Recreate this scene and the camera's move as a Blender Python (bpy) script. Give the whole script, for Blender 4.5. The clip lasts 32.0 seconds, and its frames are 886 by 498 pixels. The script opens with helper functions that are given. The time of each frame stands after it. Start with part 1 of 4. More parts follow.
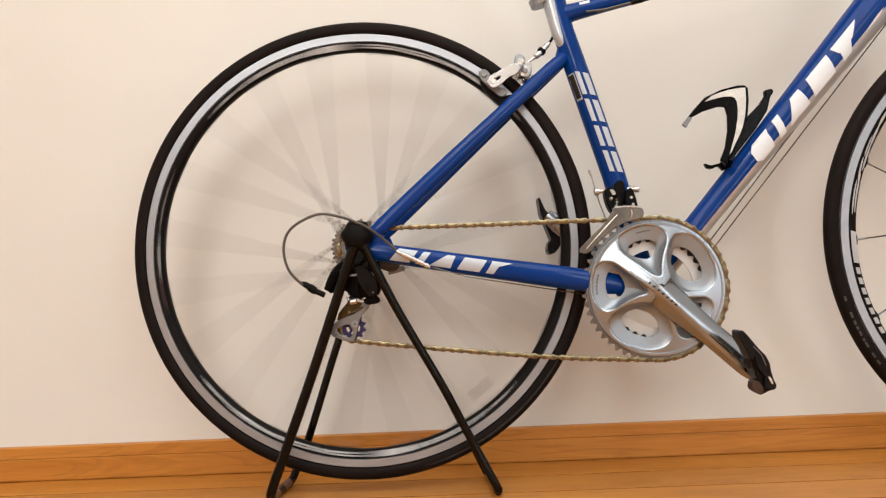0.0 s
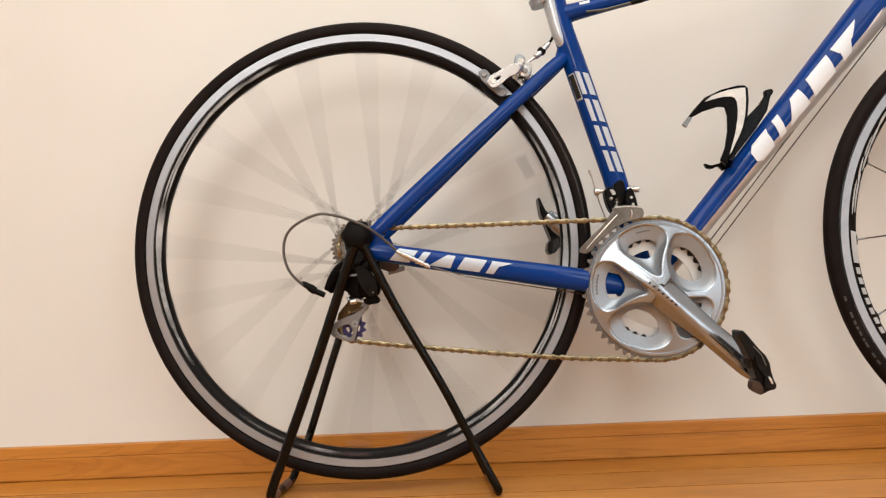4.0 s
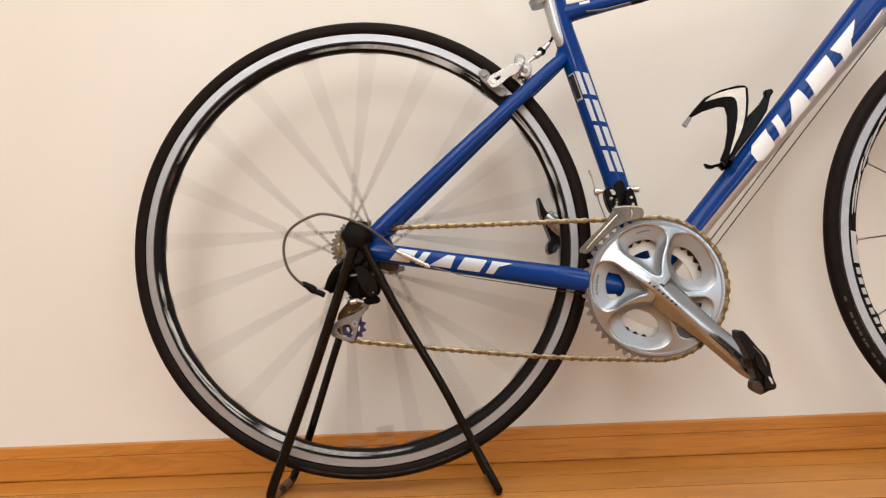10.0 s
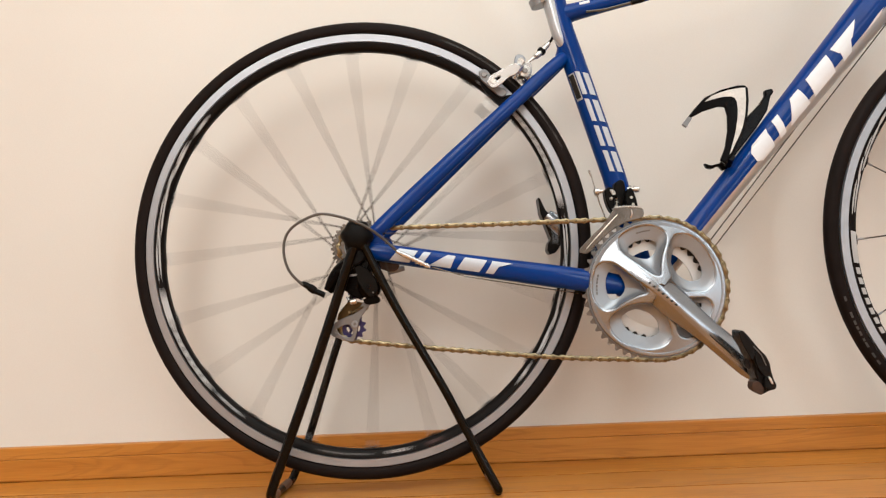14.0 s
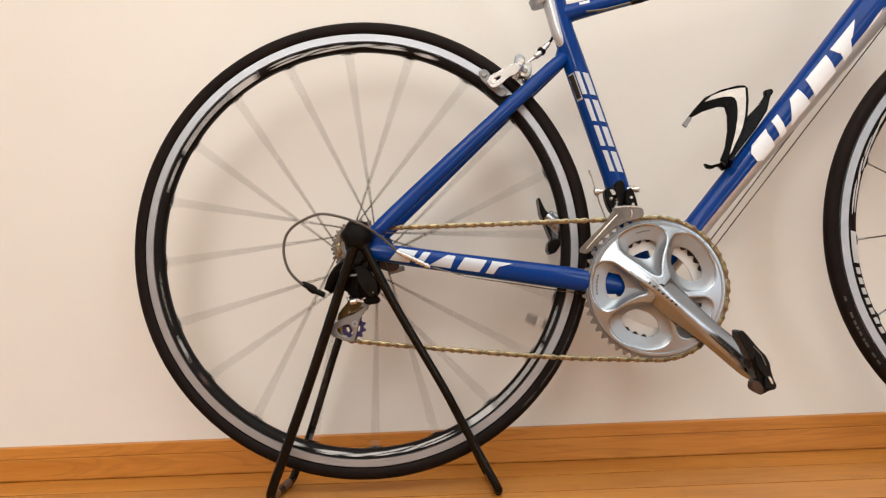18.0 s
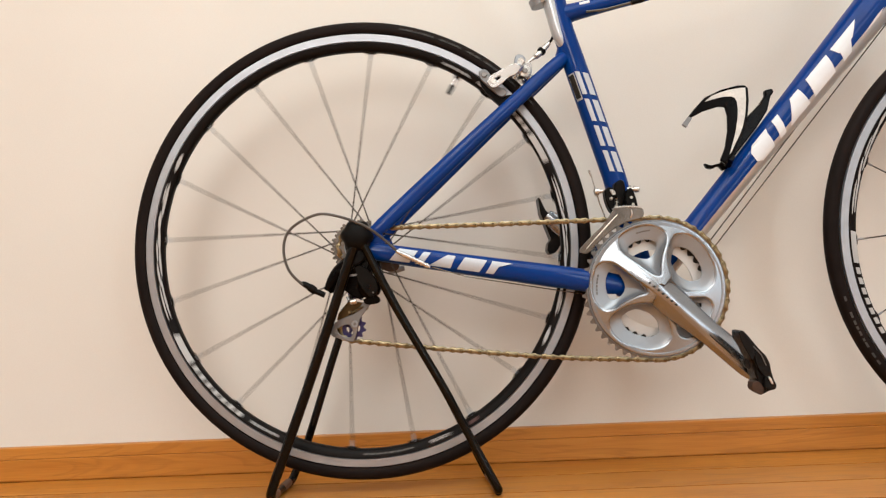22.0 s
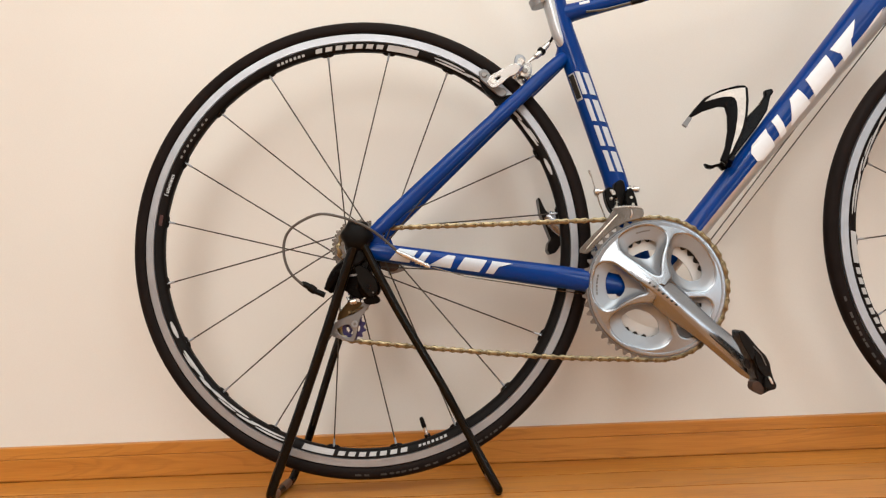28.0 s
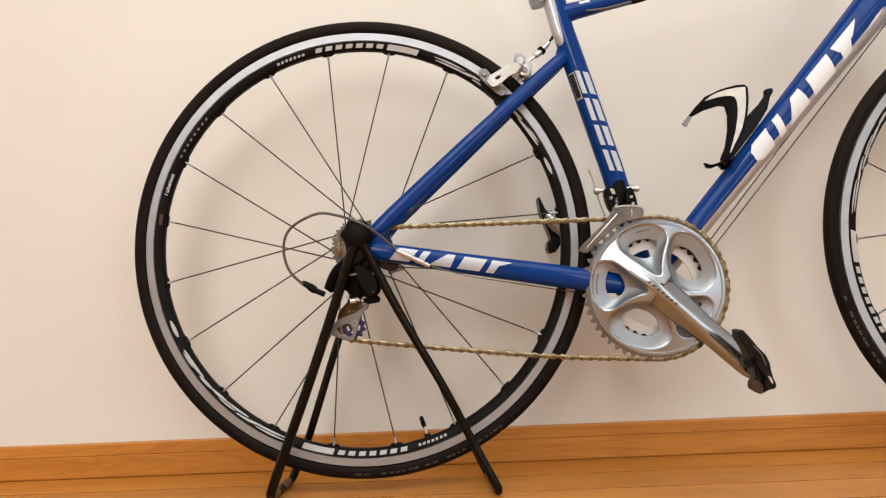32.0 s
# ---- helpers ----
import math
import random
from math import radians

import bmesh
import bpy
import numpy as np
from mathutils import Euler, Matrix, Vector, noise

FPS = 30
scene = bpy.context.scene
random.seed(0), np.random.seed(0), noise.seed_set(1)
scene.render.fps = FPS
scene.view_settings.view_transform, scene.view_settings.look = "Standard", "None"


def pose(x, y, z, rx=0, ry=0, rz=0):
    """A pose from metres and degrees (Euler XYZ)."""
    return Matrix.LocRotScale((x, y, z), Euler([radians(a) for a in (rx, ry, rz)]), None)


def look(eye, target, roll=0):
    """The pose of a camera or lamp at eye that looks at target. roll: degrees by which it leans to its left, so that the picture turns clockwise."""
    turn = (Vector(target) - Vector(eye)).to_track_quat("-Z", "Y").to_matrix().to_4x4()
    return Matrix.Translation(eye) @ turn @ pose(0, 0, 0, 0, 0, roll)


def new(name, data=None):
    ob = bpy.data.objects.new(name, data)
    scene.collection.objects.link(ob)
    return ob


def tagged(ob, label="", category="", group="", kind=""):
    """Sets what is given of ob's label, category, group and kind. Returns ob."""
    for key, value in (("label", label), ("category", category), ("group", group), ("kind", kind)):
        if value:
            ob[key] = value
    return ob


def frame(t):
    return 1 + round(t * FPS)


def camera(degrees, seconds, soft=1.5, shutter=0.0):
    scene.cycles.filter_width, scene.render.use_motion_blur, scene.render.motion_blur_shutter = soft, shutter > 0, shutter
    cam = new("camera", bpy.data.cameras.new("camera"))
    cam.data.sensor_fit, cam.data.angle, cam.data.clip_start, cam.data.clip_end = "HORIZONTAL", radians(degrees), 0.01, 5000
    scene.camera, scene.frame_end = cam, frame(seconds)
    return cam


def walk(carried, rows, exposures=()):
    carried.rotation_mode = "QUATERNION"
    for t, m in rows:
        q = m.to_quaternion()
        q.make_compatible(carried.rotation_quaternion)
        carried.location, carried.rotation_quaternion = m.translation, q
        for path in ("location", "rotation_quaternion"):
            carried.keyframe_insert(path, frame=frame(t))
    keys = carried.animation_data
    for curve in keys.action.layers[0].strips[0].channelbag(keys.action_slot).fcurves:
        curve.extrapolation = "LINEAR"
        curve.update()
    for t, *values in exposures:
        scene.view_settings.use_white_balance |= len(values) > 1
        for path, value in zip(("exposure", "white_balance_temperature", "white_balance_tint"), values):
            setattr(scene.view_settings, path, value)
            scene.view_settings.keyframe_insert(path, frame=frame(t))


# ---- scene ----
cam = camera(58.54, 32.0, soft=1.25, shutter=0.95)
EYE = Vector((0.1443, -1.1507, 0.2997))


def aim(up):
    """The view with its pitch changed by some thousandths of a radian."""
    yaw, pitch = radians(1.280), radians(2.298) + up / 1000
    way = Vector((-math.sin(yaw) * math.cos(pitch), math.cos(yaw) * math.cos(pitch), math.sin(pitch)))
    return look(EYE, EYE + way, -2.554)


# the camera stands on the floor; a small knock tips it near the end
walk(cam, [(t, aim(a)) for t, a in (
    (0.0, 0), (16.0, 0), (30.9, 0), (31.0, 0), (31.1, -2.9), (31.2, -4.3), (31.3, -3.2), (31.4, -3.0),
    (31.6, -2.4), (31.7, -0.9), (31.8, -0.9), (32.0, -0.9))], exposures=[(0.0, 0.0), (32.0, 0.0)])

# ---- light ----
world = bpy.data.worlds.new("room_air")
world.use_nodes = True
world.node_tree.nodes["Background"].inputs[0].default_value = (0.9, 0.85, 0.8, 1)
world.node_tree.nodes["Background"].inputs[1].default_value = 0.02
scene.world = world


def panel_lamp(name, place, size, power, colour):
    data = bpy.data.lights.new(name, "AREA")
    data.shape, data.size, data.energy, data.color = "DISK", size, power, colour
    ob = new(name, data)
    ob.location = place
    return ob


def globe_lamp(name, place, radius, power, colour):
    data = bpy.data.lights.new(name, "POINT")
    data.shadow_soft_size, data.energy, data.color = radius, power, colour
    ob = new(name, data)
    ob.location = place
    return ob


# no lamp is in view; these are added for the wall's shadows and highlights
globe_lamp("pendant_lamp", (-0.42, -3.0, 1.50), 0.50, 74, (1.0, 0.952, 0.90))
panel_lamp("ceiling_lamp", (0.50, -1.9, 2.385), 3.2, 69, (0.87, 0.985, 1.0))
# tall panel out of view, added to put streaks of highlight on the tubes
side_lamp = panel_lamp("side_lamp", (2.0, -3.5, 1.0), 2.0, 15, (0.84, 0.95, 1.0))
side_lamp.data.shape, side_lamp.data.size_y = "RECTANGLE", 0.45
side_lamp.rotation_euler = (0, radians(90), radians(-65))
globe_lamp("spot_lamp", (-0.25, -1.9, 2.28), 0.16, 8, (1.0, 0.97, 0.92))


# ---- materials ----
class Nodes:
    def __init__(self, name):
        self.mat = bpy.data.materials.new(name)
        self.mat.use_nodes = True
        self.tree = self.mat.node_tree
        self.bsdf = self.tree.nodes["Principled BSDF"]

    def add(self, kind, **values):
        node = self.tree.nodes.new(kind)
        for key, value in values.items():
            node.inputs[key].default_value = value
        return node

    def link(self, a, b):
        self.tree.links.new(a, b)

    def coords(self, scale=(1, 1, 1), space="Object"):
        tex, mapping = self.add("ShaderNodeTexCoord"), self.add("ShaderNodeMapping", Scale=scale)
        self.link(tex.outputs[space], mapping.inputs["Vector"])
        return mapping.outputs["Vector"]

    def noise(self, vector, scale, detail=4.0, rough=0.55):
        node = self.add("ShaderNodeTexNoise", Scale=scale, Detail=detail, Roughness=rough)
        self.link(vector, node.inputs["Vector"])
        return node.outputs["Fac"]

    def ramp(self, fac, *stops):
        node = self.add("ShaderNodeValToRGB")
        els = node.color_ramp.elements
        while len(els) < len(stops):
            els.new(0.5)
        for el, (pos, colour) in zip(els, stops):
            el.position, el.color = pos, (*colour, 1)
        self.link(fac, node.inputs["Fac"])
        return node.outputs["Color"]

    def mix(self, fac, a, b, mode="MIX"):
        node = self.add("ShaderNodeMix")
        node.data_type, node.blend_type = "RGBA", mode
        for sock, value in ((node.inputs[0], fac), (node.inputs[6], a), (node.inputs[7], b)):
            if isinstance(value, (int, float)):
                sock.default_value = value
            elif isinstance(value, tuple):
                sock.default_value = (*value, 1)
            else:
                self.link(value, sock)
        return node.outputs[2]

    def bump(self, height, strength, distance):
        node = self.add("ShaderNodeBump", Strength=strength, Distance=distance)
        self.link(height, node.inputs["Height"])
        self.link(node.outputs["Normal"], self.bsdf.inputs["Normal"])


def material(name, colour, rough=0.5, metal=0.0, vary=0.12, scale=40.0, rough_vary=0.1, coat=0.0, bump=0.0, bump_scale=400.0, stretch=(1, 1, 1), coat_rough=0.05, ior=1.5, level=0.5, turned=0.0):
    """A surface of one base colour with stains at one scale and grain at another; turned: how far it shows a lathe's marks about y."""
    n = Nodes(name)
    v = n.coords(stretch)
    dark, light = tuple(c * (1 - vary) for c in colour), tuple(min(1, c * (1 + vary)) for c in colour)
    col = n.ramp(n.noise(v, scale), (0.3, dark), (0.7, light))
    fine = n.noise(v, scale * 9, 3)
    col = n.mix(0.25, col, n.ramp(fine, (0.35, dark), (0.65, light)))
    n.link(col, n.bsdf.inputs["Base Color"])
    r = n.add("ShaderNodeMapRange", **{"To Min": max(0.02, rough - rough_vary), "To Max": min(1, rough + rough_vary)})
    n.link(fine, r.inputs["Value"])
    n.link(r.outputs["Result"], n.bsdf.inputs["Roughness"])
    n.bsdf.inputs["Metallic"].default_value = metal
    n.bsdf.inputs["IOR"].default_value = ior
    n.bsdf.inputs["Specular IOR Level"].default_value = level
    n.bsdf.inputs["Coat Weight"].default_value = coat
    n.bsdf.inputs["Coat Roughness"].default_value = coat_rough
    if bump:
        n.bump(n.noise(v, bump_scale, 3), bump, 0.001)
    if turned:
        ring = n.add("ShaderNodeTangent")
        ring.direction_type, ring.axis = "RADIAL", "Y"
        n.link(ring.outputs["Tangent"], n.bsdf.inputs["Tangent"])
        n.bsdf.inputs["Anisotropic"].default_value = turned
    return n.mat


def wallpaper_material():
    n = Nodes("wallpaper")
    v = n.coords()
    broad = n.noise(v, 2.2, 3)
    weave = n.noise(n.coords((1, 1, 1.6)), 420, 3, 0.6)
    col = n.ramp(broad, (0.3, (0.718, 0.690, 0.643)), (0.7, (0.758, 0.732, 0.690)))
    col = n.mix(0.18, col, n.ramp(weave, (0.35, (0.66, 0.63, 0.57)), (0.65, (0.775, 0.755, 0.705))))
    n.link(col, n.bsdf.inputs["Base Color"])
    n.bsdf.inputs["Roughness"].default_value = 0.75
    n.bump(weave, 0.20, 0.0010)
    return n.mat


def wood_material(name, dark, mid, light, rough):
    n = Nodes(name)
    info = n.add("ShaderNodeObjectInfo")
    tex = n.add("ShaderNodeTexCoord")
    shift = n.add("ShaderNodeVectorMath")
    shift.operation = "ADD"
    spread = n.add("ShaderNodeCombineXYZ")
    times = n.add("ShaderNodeMath")
    times.operation = "MULTIPLY"
    times.inputs[1].default_value = 37.0
    n.link(info.outputs["Random"], times.inputs[0])
    n.link(times.outputs[0], spread.inputs[0])
    n.link(times.outputs[0], spread.inputs[1])
    n.link(tex.outputs["Object"], shift.inputs[0])
    n.link(spread.outputs[0], shift.inputs[1])

    def stretched(scale):
        m = n.add("ShaderNodeMapping", Scale=scale)
        n.link(shift.outputs[0], m.inputs["Vector"])
        return m.outputs["Vector"]
    bend = n.noise(stretched((2.0, 9, 9)), 1.6, 3)
    rings = n.noise(stretched((1.3, 26, 26)), 2.4, 5, 0.62)
    pores = n.noise(stretched((6, 260, 260)), 2.2, 3)
    col = n.ramp(rings, (0.30, dark), (0.47, mid), (0.70, light))
    col = n.mix(0.35, col, n.ramp(bend, (0.35, dark), (0.65, light)))
    col = n.mix(0.14, col, n.ramp(pores, (0.35, tuple(c * 0.6 for c in dark)), (0.6, light)))
    flame = n.add("ShaderNodeTexNoise", Scale=1.7, Detail=2.0, Distortion=2.2)
    n.link(stretched((1.6, 12, 12)), flame.inputs["Vector"])
    band = n.ramp(flame.outputs["Fac"], (0.40, (0, 0, 0)), (0.47, (1, 1, 1)), (0.50, (0, 0, 0)))
    soft = n.add("ShaderNodeMath")
    soft.operation = "MULTIPLY"
    soft.inputs[1].default_value = 0.38
    n.link(band, soft.inputs[0])
    col = n.mix(soft.outputs[0], col, tuple(c * 0.72 for c in dark))
    tone = n.add("ShaderNodeMapRange", **{"To Min": 0.90, "To Max": 1.08})
    n.link(info.outputs["Random"], tone.inputs["Value"])
    hsv = n.add("ShaderNodeHueSaturation")
    n.link(tone.outputs["Result"], hsv.inputs["Value"])
    n.link(col, hsv.inputs["Color"])
    n.link(hsv.outputs["Color"], n.bsdf.inputs["Base Color"])
    r = n.add("ShaderNodeMapRange", **{"To Min": rough - 0.06, "To Max": rough + 0.12})
    n.link(rings, r.inputs["Value"])
    n.link(r.outputs["Result"], n.bsdf.inputs["Roughness"])
    n.bsdf.inputs["Coat Weight"].default_value = 0.10
    n.bsdf.inputs["Coat Roughness"].default_value = 0.2
    n.bump(pores, 0.08, 0.0006)
    return n.mat


WALLPAPER = wallpaper_material()
# unseen walls: the pale tone bounces fill light, the dim one darkens reflections
FAR_WALL = material("pale_bounce_wall", (0.62, 0.62, 0.62), 0.8, scale=3, vary=0.05, bump=0.2, bump_scale=120)
DIM_WALL = material("dim_unseen_wall", (0.36, 0.33, 0.30), 0.6, scale=3, vary=0.15, bump=0.2, bump_scale=60)
PLASTER = material("ceiling_plaster", (0.78, 0.76, 0.72), 0.8, scale=3, vary=0.03, bump=0.2, bump_scale=120)
WOOD = wood_material("honey_wood", (0.41, 0.138, 0.014), (0.53, 0.201, 0.025), (0.590, 0.246, 0.040), 0.38)
BASE_WOOD = wood_material("baseboard_wood", (0.41, 0.138, 0.014), (0.53, 0.199, 0.025), (0.585, 0.242, 0.038), 0.42)
GAP = material("brown_joint", (0.30, 0.108, 0.020), 0.8, vary=0.5, scale=9, level=0.1)
BLUE = material("blue_lacquer", (0.0, 0.031, 0.188), 0.30, 0.0, 0.10, 30, 0.05, coat=0.34, coat_rough=0.03, level=0.05)
SILVER_PAINT = material("silver_lacquer", (0.47, 0.50, 0.535), 0.30, 0.45, 0.03, 12, 0.0, coat=0.3)
WHITE_PAINT = material("white_decal_and_highlight", (0.70, 0.735, 0.78), 0.4, vary=0.04)
ALLOY = material("polished_alloy", (0.66, 0.665, 0.67), 0.20, 0.78, 0.06, 60, 0.05)
BRUSHED = material("brushed_alloy", (0.31, 0.333, 0.365), 0.27, 0.95, 0.015, 30, 0.0)
TRACK = material("machined_alloy", (0.36, 0.38, 0.415), 0.36, 0.60, 0.08, 60, 0.05, turned=0.7)
SATIN = material("satin_alloy", (0.29, 0.312, 0.34), 0.40, 0.72, 0.03, 50, 0.0)
STEEL = material("bright_steel", (0.60, 0.58, 0.55), 0.28, 1.0, 0.12, 120, 0.10)
CAGE_GREY = material("grey_cage_alloy", (0.20, 0.197, 0.20), 0.40, 0.6, 0.06, 60, 0.06)
COG = material("dark_cog_steel", (0.21, 0.20, 0.19), 0.18, 1.0, 0.6, 220, 0.10)
TOOTH = material("worn_tooth_steel", (0.20, 0.188, 0.18), 0.36, 1.0, 0.22, 160, 0.12)
SPOKE = material("black_spoke_steel", (0.055, 0.044, 0.034), 0.40, 0.6, 0.15, 200)
BLACK_RIM = material("black_anodised_rim", (0.006, 0.0044, 0.004), 0.45, 0.0, 0.2, 80, 0.08, level=0.10)
TYRE = material("tyre_rubber", (0.0100, 0.0064, 0.0056), 0.62, 0.0, 0.25, 25, 0.10, bump=0.25, bump_scale=900, level=0.09)
TYRE_MARK = material("worn_tyre_print", (0.045, 0.042, 0.040), 0.7, vary=0.5, scale=300)
RUBBER = material("black_rubber", (0.003, 0.0024, 0.0022), 0.6, 0.0, 0.2, 60, 0.1, bump=0.2, bump_scale=500, level=0.12)
BLACK_PAINT = material("black_enamel", (0.0020, 0.0014, 0.0012), 0.30, 0.0, 0.15, 60, 0.06, coat=0.40, coat_rough=0.03, level=0.03)
PLASTIC = material("black_plastic", (0.0032, 0.0025, 0.0022), 0.42, 0.0, 0.2, 90, 0.1, bump=0.1, level=0.10)
CARBON = material("glossy_black_resin", (0.0030, 0.0019, 0.0015), 0.26, 0.0, 0.2, 70, 0.05, coat=0.04, level=0.05)
GOLD = material("gold_chain_plate", (0.255, 0.205, 0.122), 0.34, 1.0, 0.25, 150, 0.1)
GOLD_INNER = material("dull_gold_chain_plate", (0.17, 0.132, 0.078), 0.36, 1.0, 0.25, 150, 0.1)
PIN = material("chain_roller_steel", (0.085, 0.055, 0.024), 0.45, 1.0, 0.2, 150, 0.1)
RIM_PRINT = material("rim_print_white", (0.44, 0.45, 0.462), 0.42, vary=0.06)
PURPLE = material("purple_pulley", (0.020, 0.017, 0.10), 0.35, 0.1, 0.2, 90)
CABLE = material("grey_cable_housing", (0.085, 0.074, 0.064), 0.32, 0.3, 0.12, 120, 0.08)
GUM = material("brown_gum_rubber", (0.17, 0.085, 0.050), 0.6, 0.0, 0.3, 60, 0.1, bump=0.3, bump_scale=250)
RED = material("red_decal", (0.055, 0.012, 0.010), 0.45)
DARK_BROWN = material("dark_brown_plate", (0.050, 0.024, 0.014), 0.5, 0.0, 0.5, 120, 0.1, bump=0.4, bump_scale=250, level=0.3)
ARM_ALLOY = material("satin_crank_alloy", (0.33, 0.355, 0.39), 0.26, 1.0, 0.02, 30, 0.0)
INLAY = material("scuffed_white_inlay", (0.60, 0.59, 0.56), 0.3, 0.0, 0.22, 60, 0.1, coat=0.3)
PALE_ALLOY = material("pale_blasted_alloy", (0.58, 0.575, 0.565), 0.5, 0.3, 0.05, 80, 0.06)
CAGE_STEEL = material("pressed_cage_steel", (0.25, 0.235, 0.22), 0.24, 1.0, 0.3, 60, 0.08)
STAY_PRINT = material("cool_silver_decal", (0.48, 0.52, 0.575), 0.36, 0.1, vary=0.06)
PEDAL = material("scuffed_black_resin", (0.0050, 0.0034, 0.0028), 0.34, 0.0, 0.8, 130, 0.15, bump=0.8, bump_scale=200, level=0.16)
TRACK_MARK = material("dim_grey_decal", (0.20, 0.195, 0.19), 0.45, vary=0.1)
WORN_MARK = material("worn_print", (0.13, 0.125, 0.12), 0.5, 0.3, vary=0.3)
DARK_MARK = material("dark_print_and_shade", (0.014, 0.012, 0.011), 0.5, vary=0.3)


# ---- shapes ----
def part(name, bm, mats, parent, label="", smooth=True, bevel=0.0):
    """One mesh object under a thing or under a part."""
    mesh = bpy.data.meshes.new(name)
    bmesh.ops.recalc_face_normals(bm, faces=bm.faces)
    for f in bm.faces:
        f.smooth = smooth
    bm.to_mesh(mesh)
    bm.free()
    for m in mats if isinstance(mats, (list, tuple)) else [mats]:
        mesh.materials.append(m)
    if smooth:
        mesh.set_sharp_from_angle(angle=radians(38))
    ob = new(name, mesh)
    ob.parent = parent
    if bevel:
        mod = ob.modifiers.new("bevel", "BEVEL")
        mod.width, mod.segments, mod.limit_method = bevel, 2, "ANGLE"
    if label:
        ob["label"] = label
    return ob


def share(ob, name, parent, m):
    """Another piece with the same mesh."""
    other = new(name, ob.data)
    other.parent = parent
    other.matrix_basis = m
    return other


def sweep(points, radii, sides=16, bm=None, caps=True, flat=1.0, paint=None):
    """A tube through points; radii: one number or one per point; flat: depth across y against height. paint(cos) gives the material of a side."""
    bm = bm or bmesh.new()
    pts = [Vector(p) for p in points]
    if not isinstance(radii, (list, tuple)):
        radii = [radii] * len(pts)
    rings = []
    for i, p in enumerate(pts):
        d = (pts[min(i + 1, len(pts) - 1)] - pts[max(i - 1, 0)]).normalized()
        side = Vector((0, 1, 0)) - d * d.y
        if side.length < 0.15:
            side = Vector((1, 0, 0)) - d * d.x
        side.normalize()
        up = d.cross(side)
        rings.append([bm.verts.new(p + radii[i] * (up * math.cos(a) + side * math.sin(a) * flat))
                      for a in (2 * math.pi * k / sides for k in range(sides))])
    for a, b in zip(rings, rings[1:]):
        for k in range(sides):
            f = bm.faces.new((a[k], a[(k + 1) % sides], b[(k + 1) % sides], b[k]))
            if paint:
                f.material_index = paint(math.cos(2 * math.pi * (k + 0.5) / sides))
    if caps:
        bm.faces.new(rings[0])
        bm.faces.new(rings[-1])
    return bm


def smooth_path(points, steps=8):
    """A soft curve through points."""
    p = [Vector(q) for q in points]
    p = [2 * p[0] - p[1]] + p + [2 * p[-1] - p[-2]]
    out = []
    for i in range(1, len(p) - 2):
        for k in range(steps):
            t = k / steps
            out.append(0.5 * (2 * p[i] + (p[i + 1] - p[i - 1]) * t + (2 * p[i - 1] - 5 * p[i] + 4 * p[i + 1] - p[i + 2]) * t * t
                              + (3 * p[i] - p[i - 1] - 3 * p[i + 1] + p[i + 2]) * t ** 3))
    out.append(p[-2])
    return out


def soften(values, steps=8):
    out = []
    for a, b in zip(values, values[1:]):
        out += [a + (b - a) * k / steps for k in range(steps)]
    return out + [values[-1]]


def lathe(profile, sides=64, centre=(0, 0, 0), closed=True, bm=None):
    """Turns a profile of (radius, y) round the y axis."""
    bm = bm or bmesh.new()
    c = Vector(centre)
    rings = [[bm.verts.new(c + Vector((r * math.cos(a), y, r * math.sin(a)))) for a in (2 * math.pi * k / sides for k in range(sides))]
             for r, y in profile]
    pairs = list(zip(rings, rings[1:] + rings[:1])) if closed else list(zip(rings, rings[1:]))
    for a, b in pairs:
        for k in range(sides):
            bm.faces.new((a[k], a[(k + 1) % sides], b[(k + 1) % sides], b[k]))
    if not closed:
        bm.faces.new(rings[0])
        bm.faces.new(rings[-1])
    return bm


def plate(outline, y0, y1, bm=None):
    """A flat outline in x and z, thick from y0 to y1."""
    bm = bm or bmesh.new()
    a = [bm.verts.new((x, y0, z)) for x, z in outline]
    b = [bm.verts.new((x, y1, z)) for x, z in outline]
    bm.faces.new(a)
    bm.faces.new(b)
    for i in range(len(a)):
        j = (i + 1) % len(a)
        bm.faces.new((a[i], a[j], b[j], b[i]))
    return bm


def holed(outline, hole, y0, y1):
    """A flat outline with an opening, thick from y0 to y1."""
    bm = bmesh.new()
    edges = []
    for loop in (outline, hole):
        v = [bm.verts.new((x, y0, z)) for x, z in loop]
        edges += [bm.edges.new((v[i], v[(i + 1) % len(v)])) for i in range(len(v))]
    got = bmesh.ops.triangle_fill(bm, edges=edges, use_beauty=True, normal=(0, -1, 0))
    faces = [g for g in got["geom"] if isinstance(g, bmesh.types.BMFace)]
    up = bmesh.ops.extrude_face_region(bm, geom=faces)
    bmesh.ops.translate(bm, verts=[g for g in up["geom"] if isinstance(g, bmesh.types.BMVert)], vec=(0, y1 - y0, 0))
    return bm


def rounded(outline, steps=5):
    return [(v.x, v.z) for v in smooth_path([(x, 0, z) for x, z in outline + outline[:1]], steps)[:-1]]


def box(x0, x1, y0, y1, z0, z1, bm=None):
    bm = bm or bmesh.new()
    return plate([(x0, z0), (x1, z0), (x1, z1), (x0, z1)], y0, y1, bm)


def disc(radius, y0, y1, centre, sides=24, edge=0.0006):
    return lathe([(radius - edge, y0), (radius, y0 + edge), (radius, y1 - edge), (radius - edge, y1)], sides, centre, closed=False)


def thing(name, label, category, place=(0, 0, 0), group=""):
    ob = new(name)
    ob.location = place
    return tagged(ob, label, category, group)


# ---- room ----
BACK, FRONT, WEST, EAST, TOP = 0.155, -3.9, -2.3, 2.6, 2.4


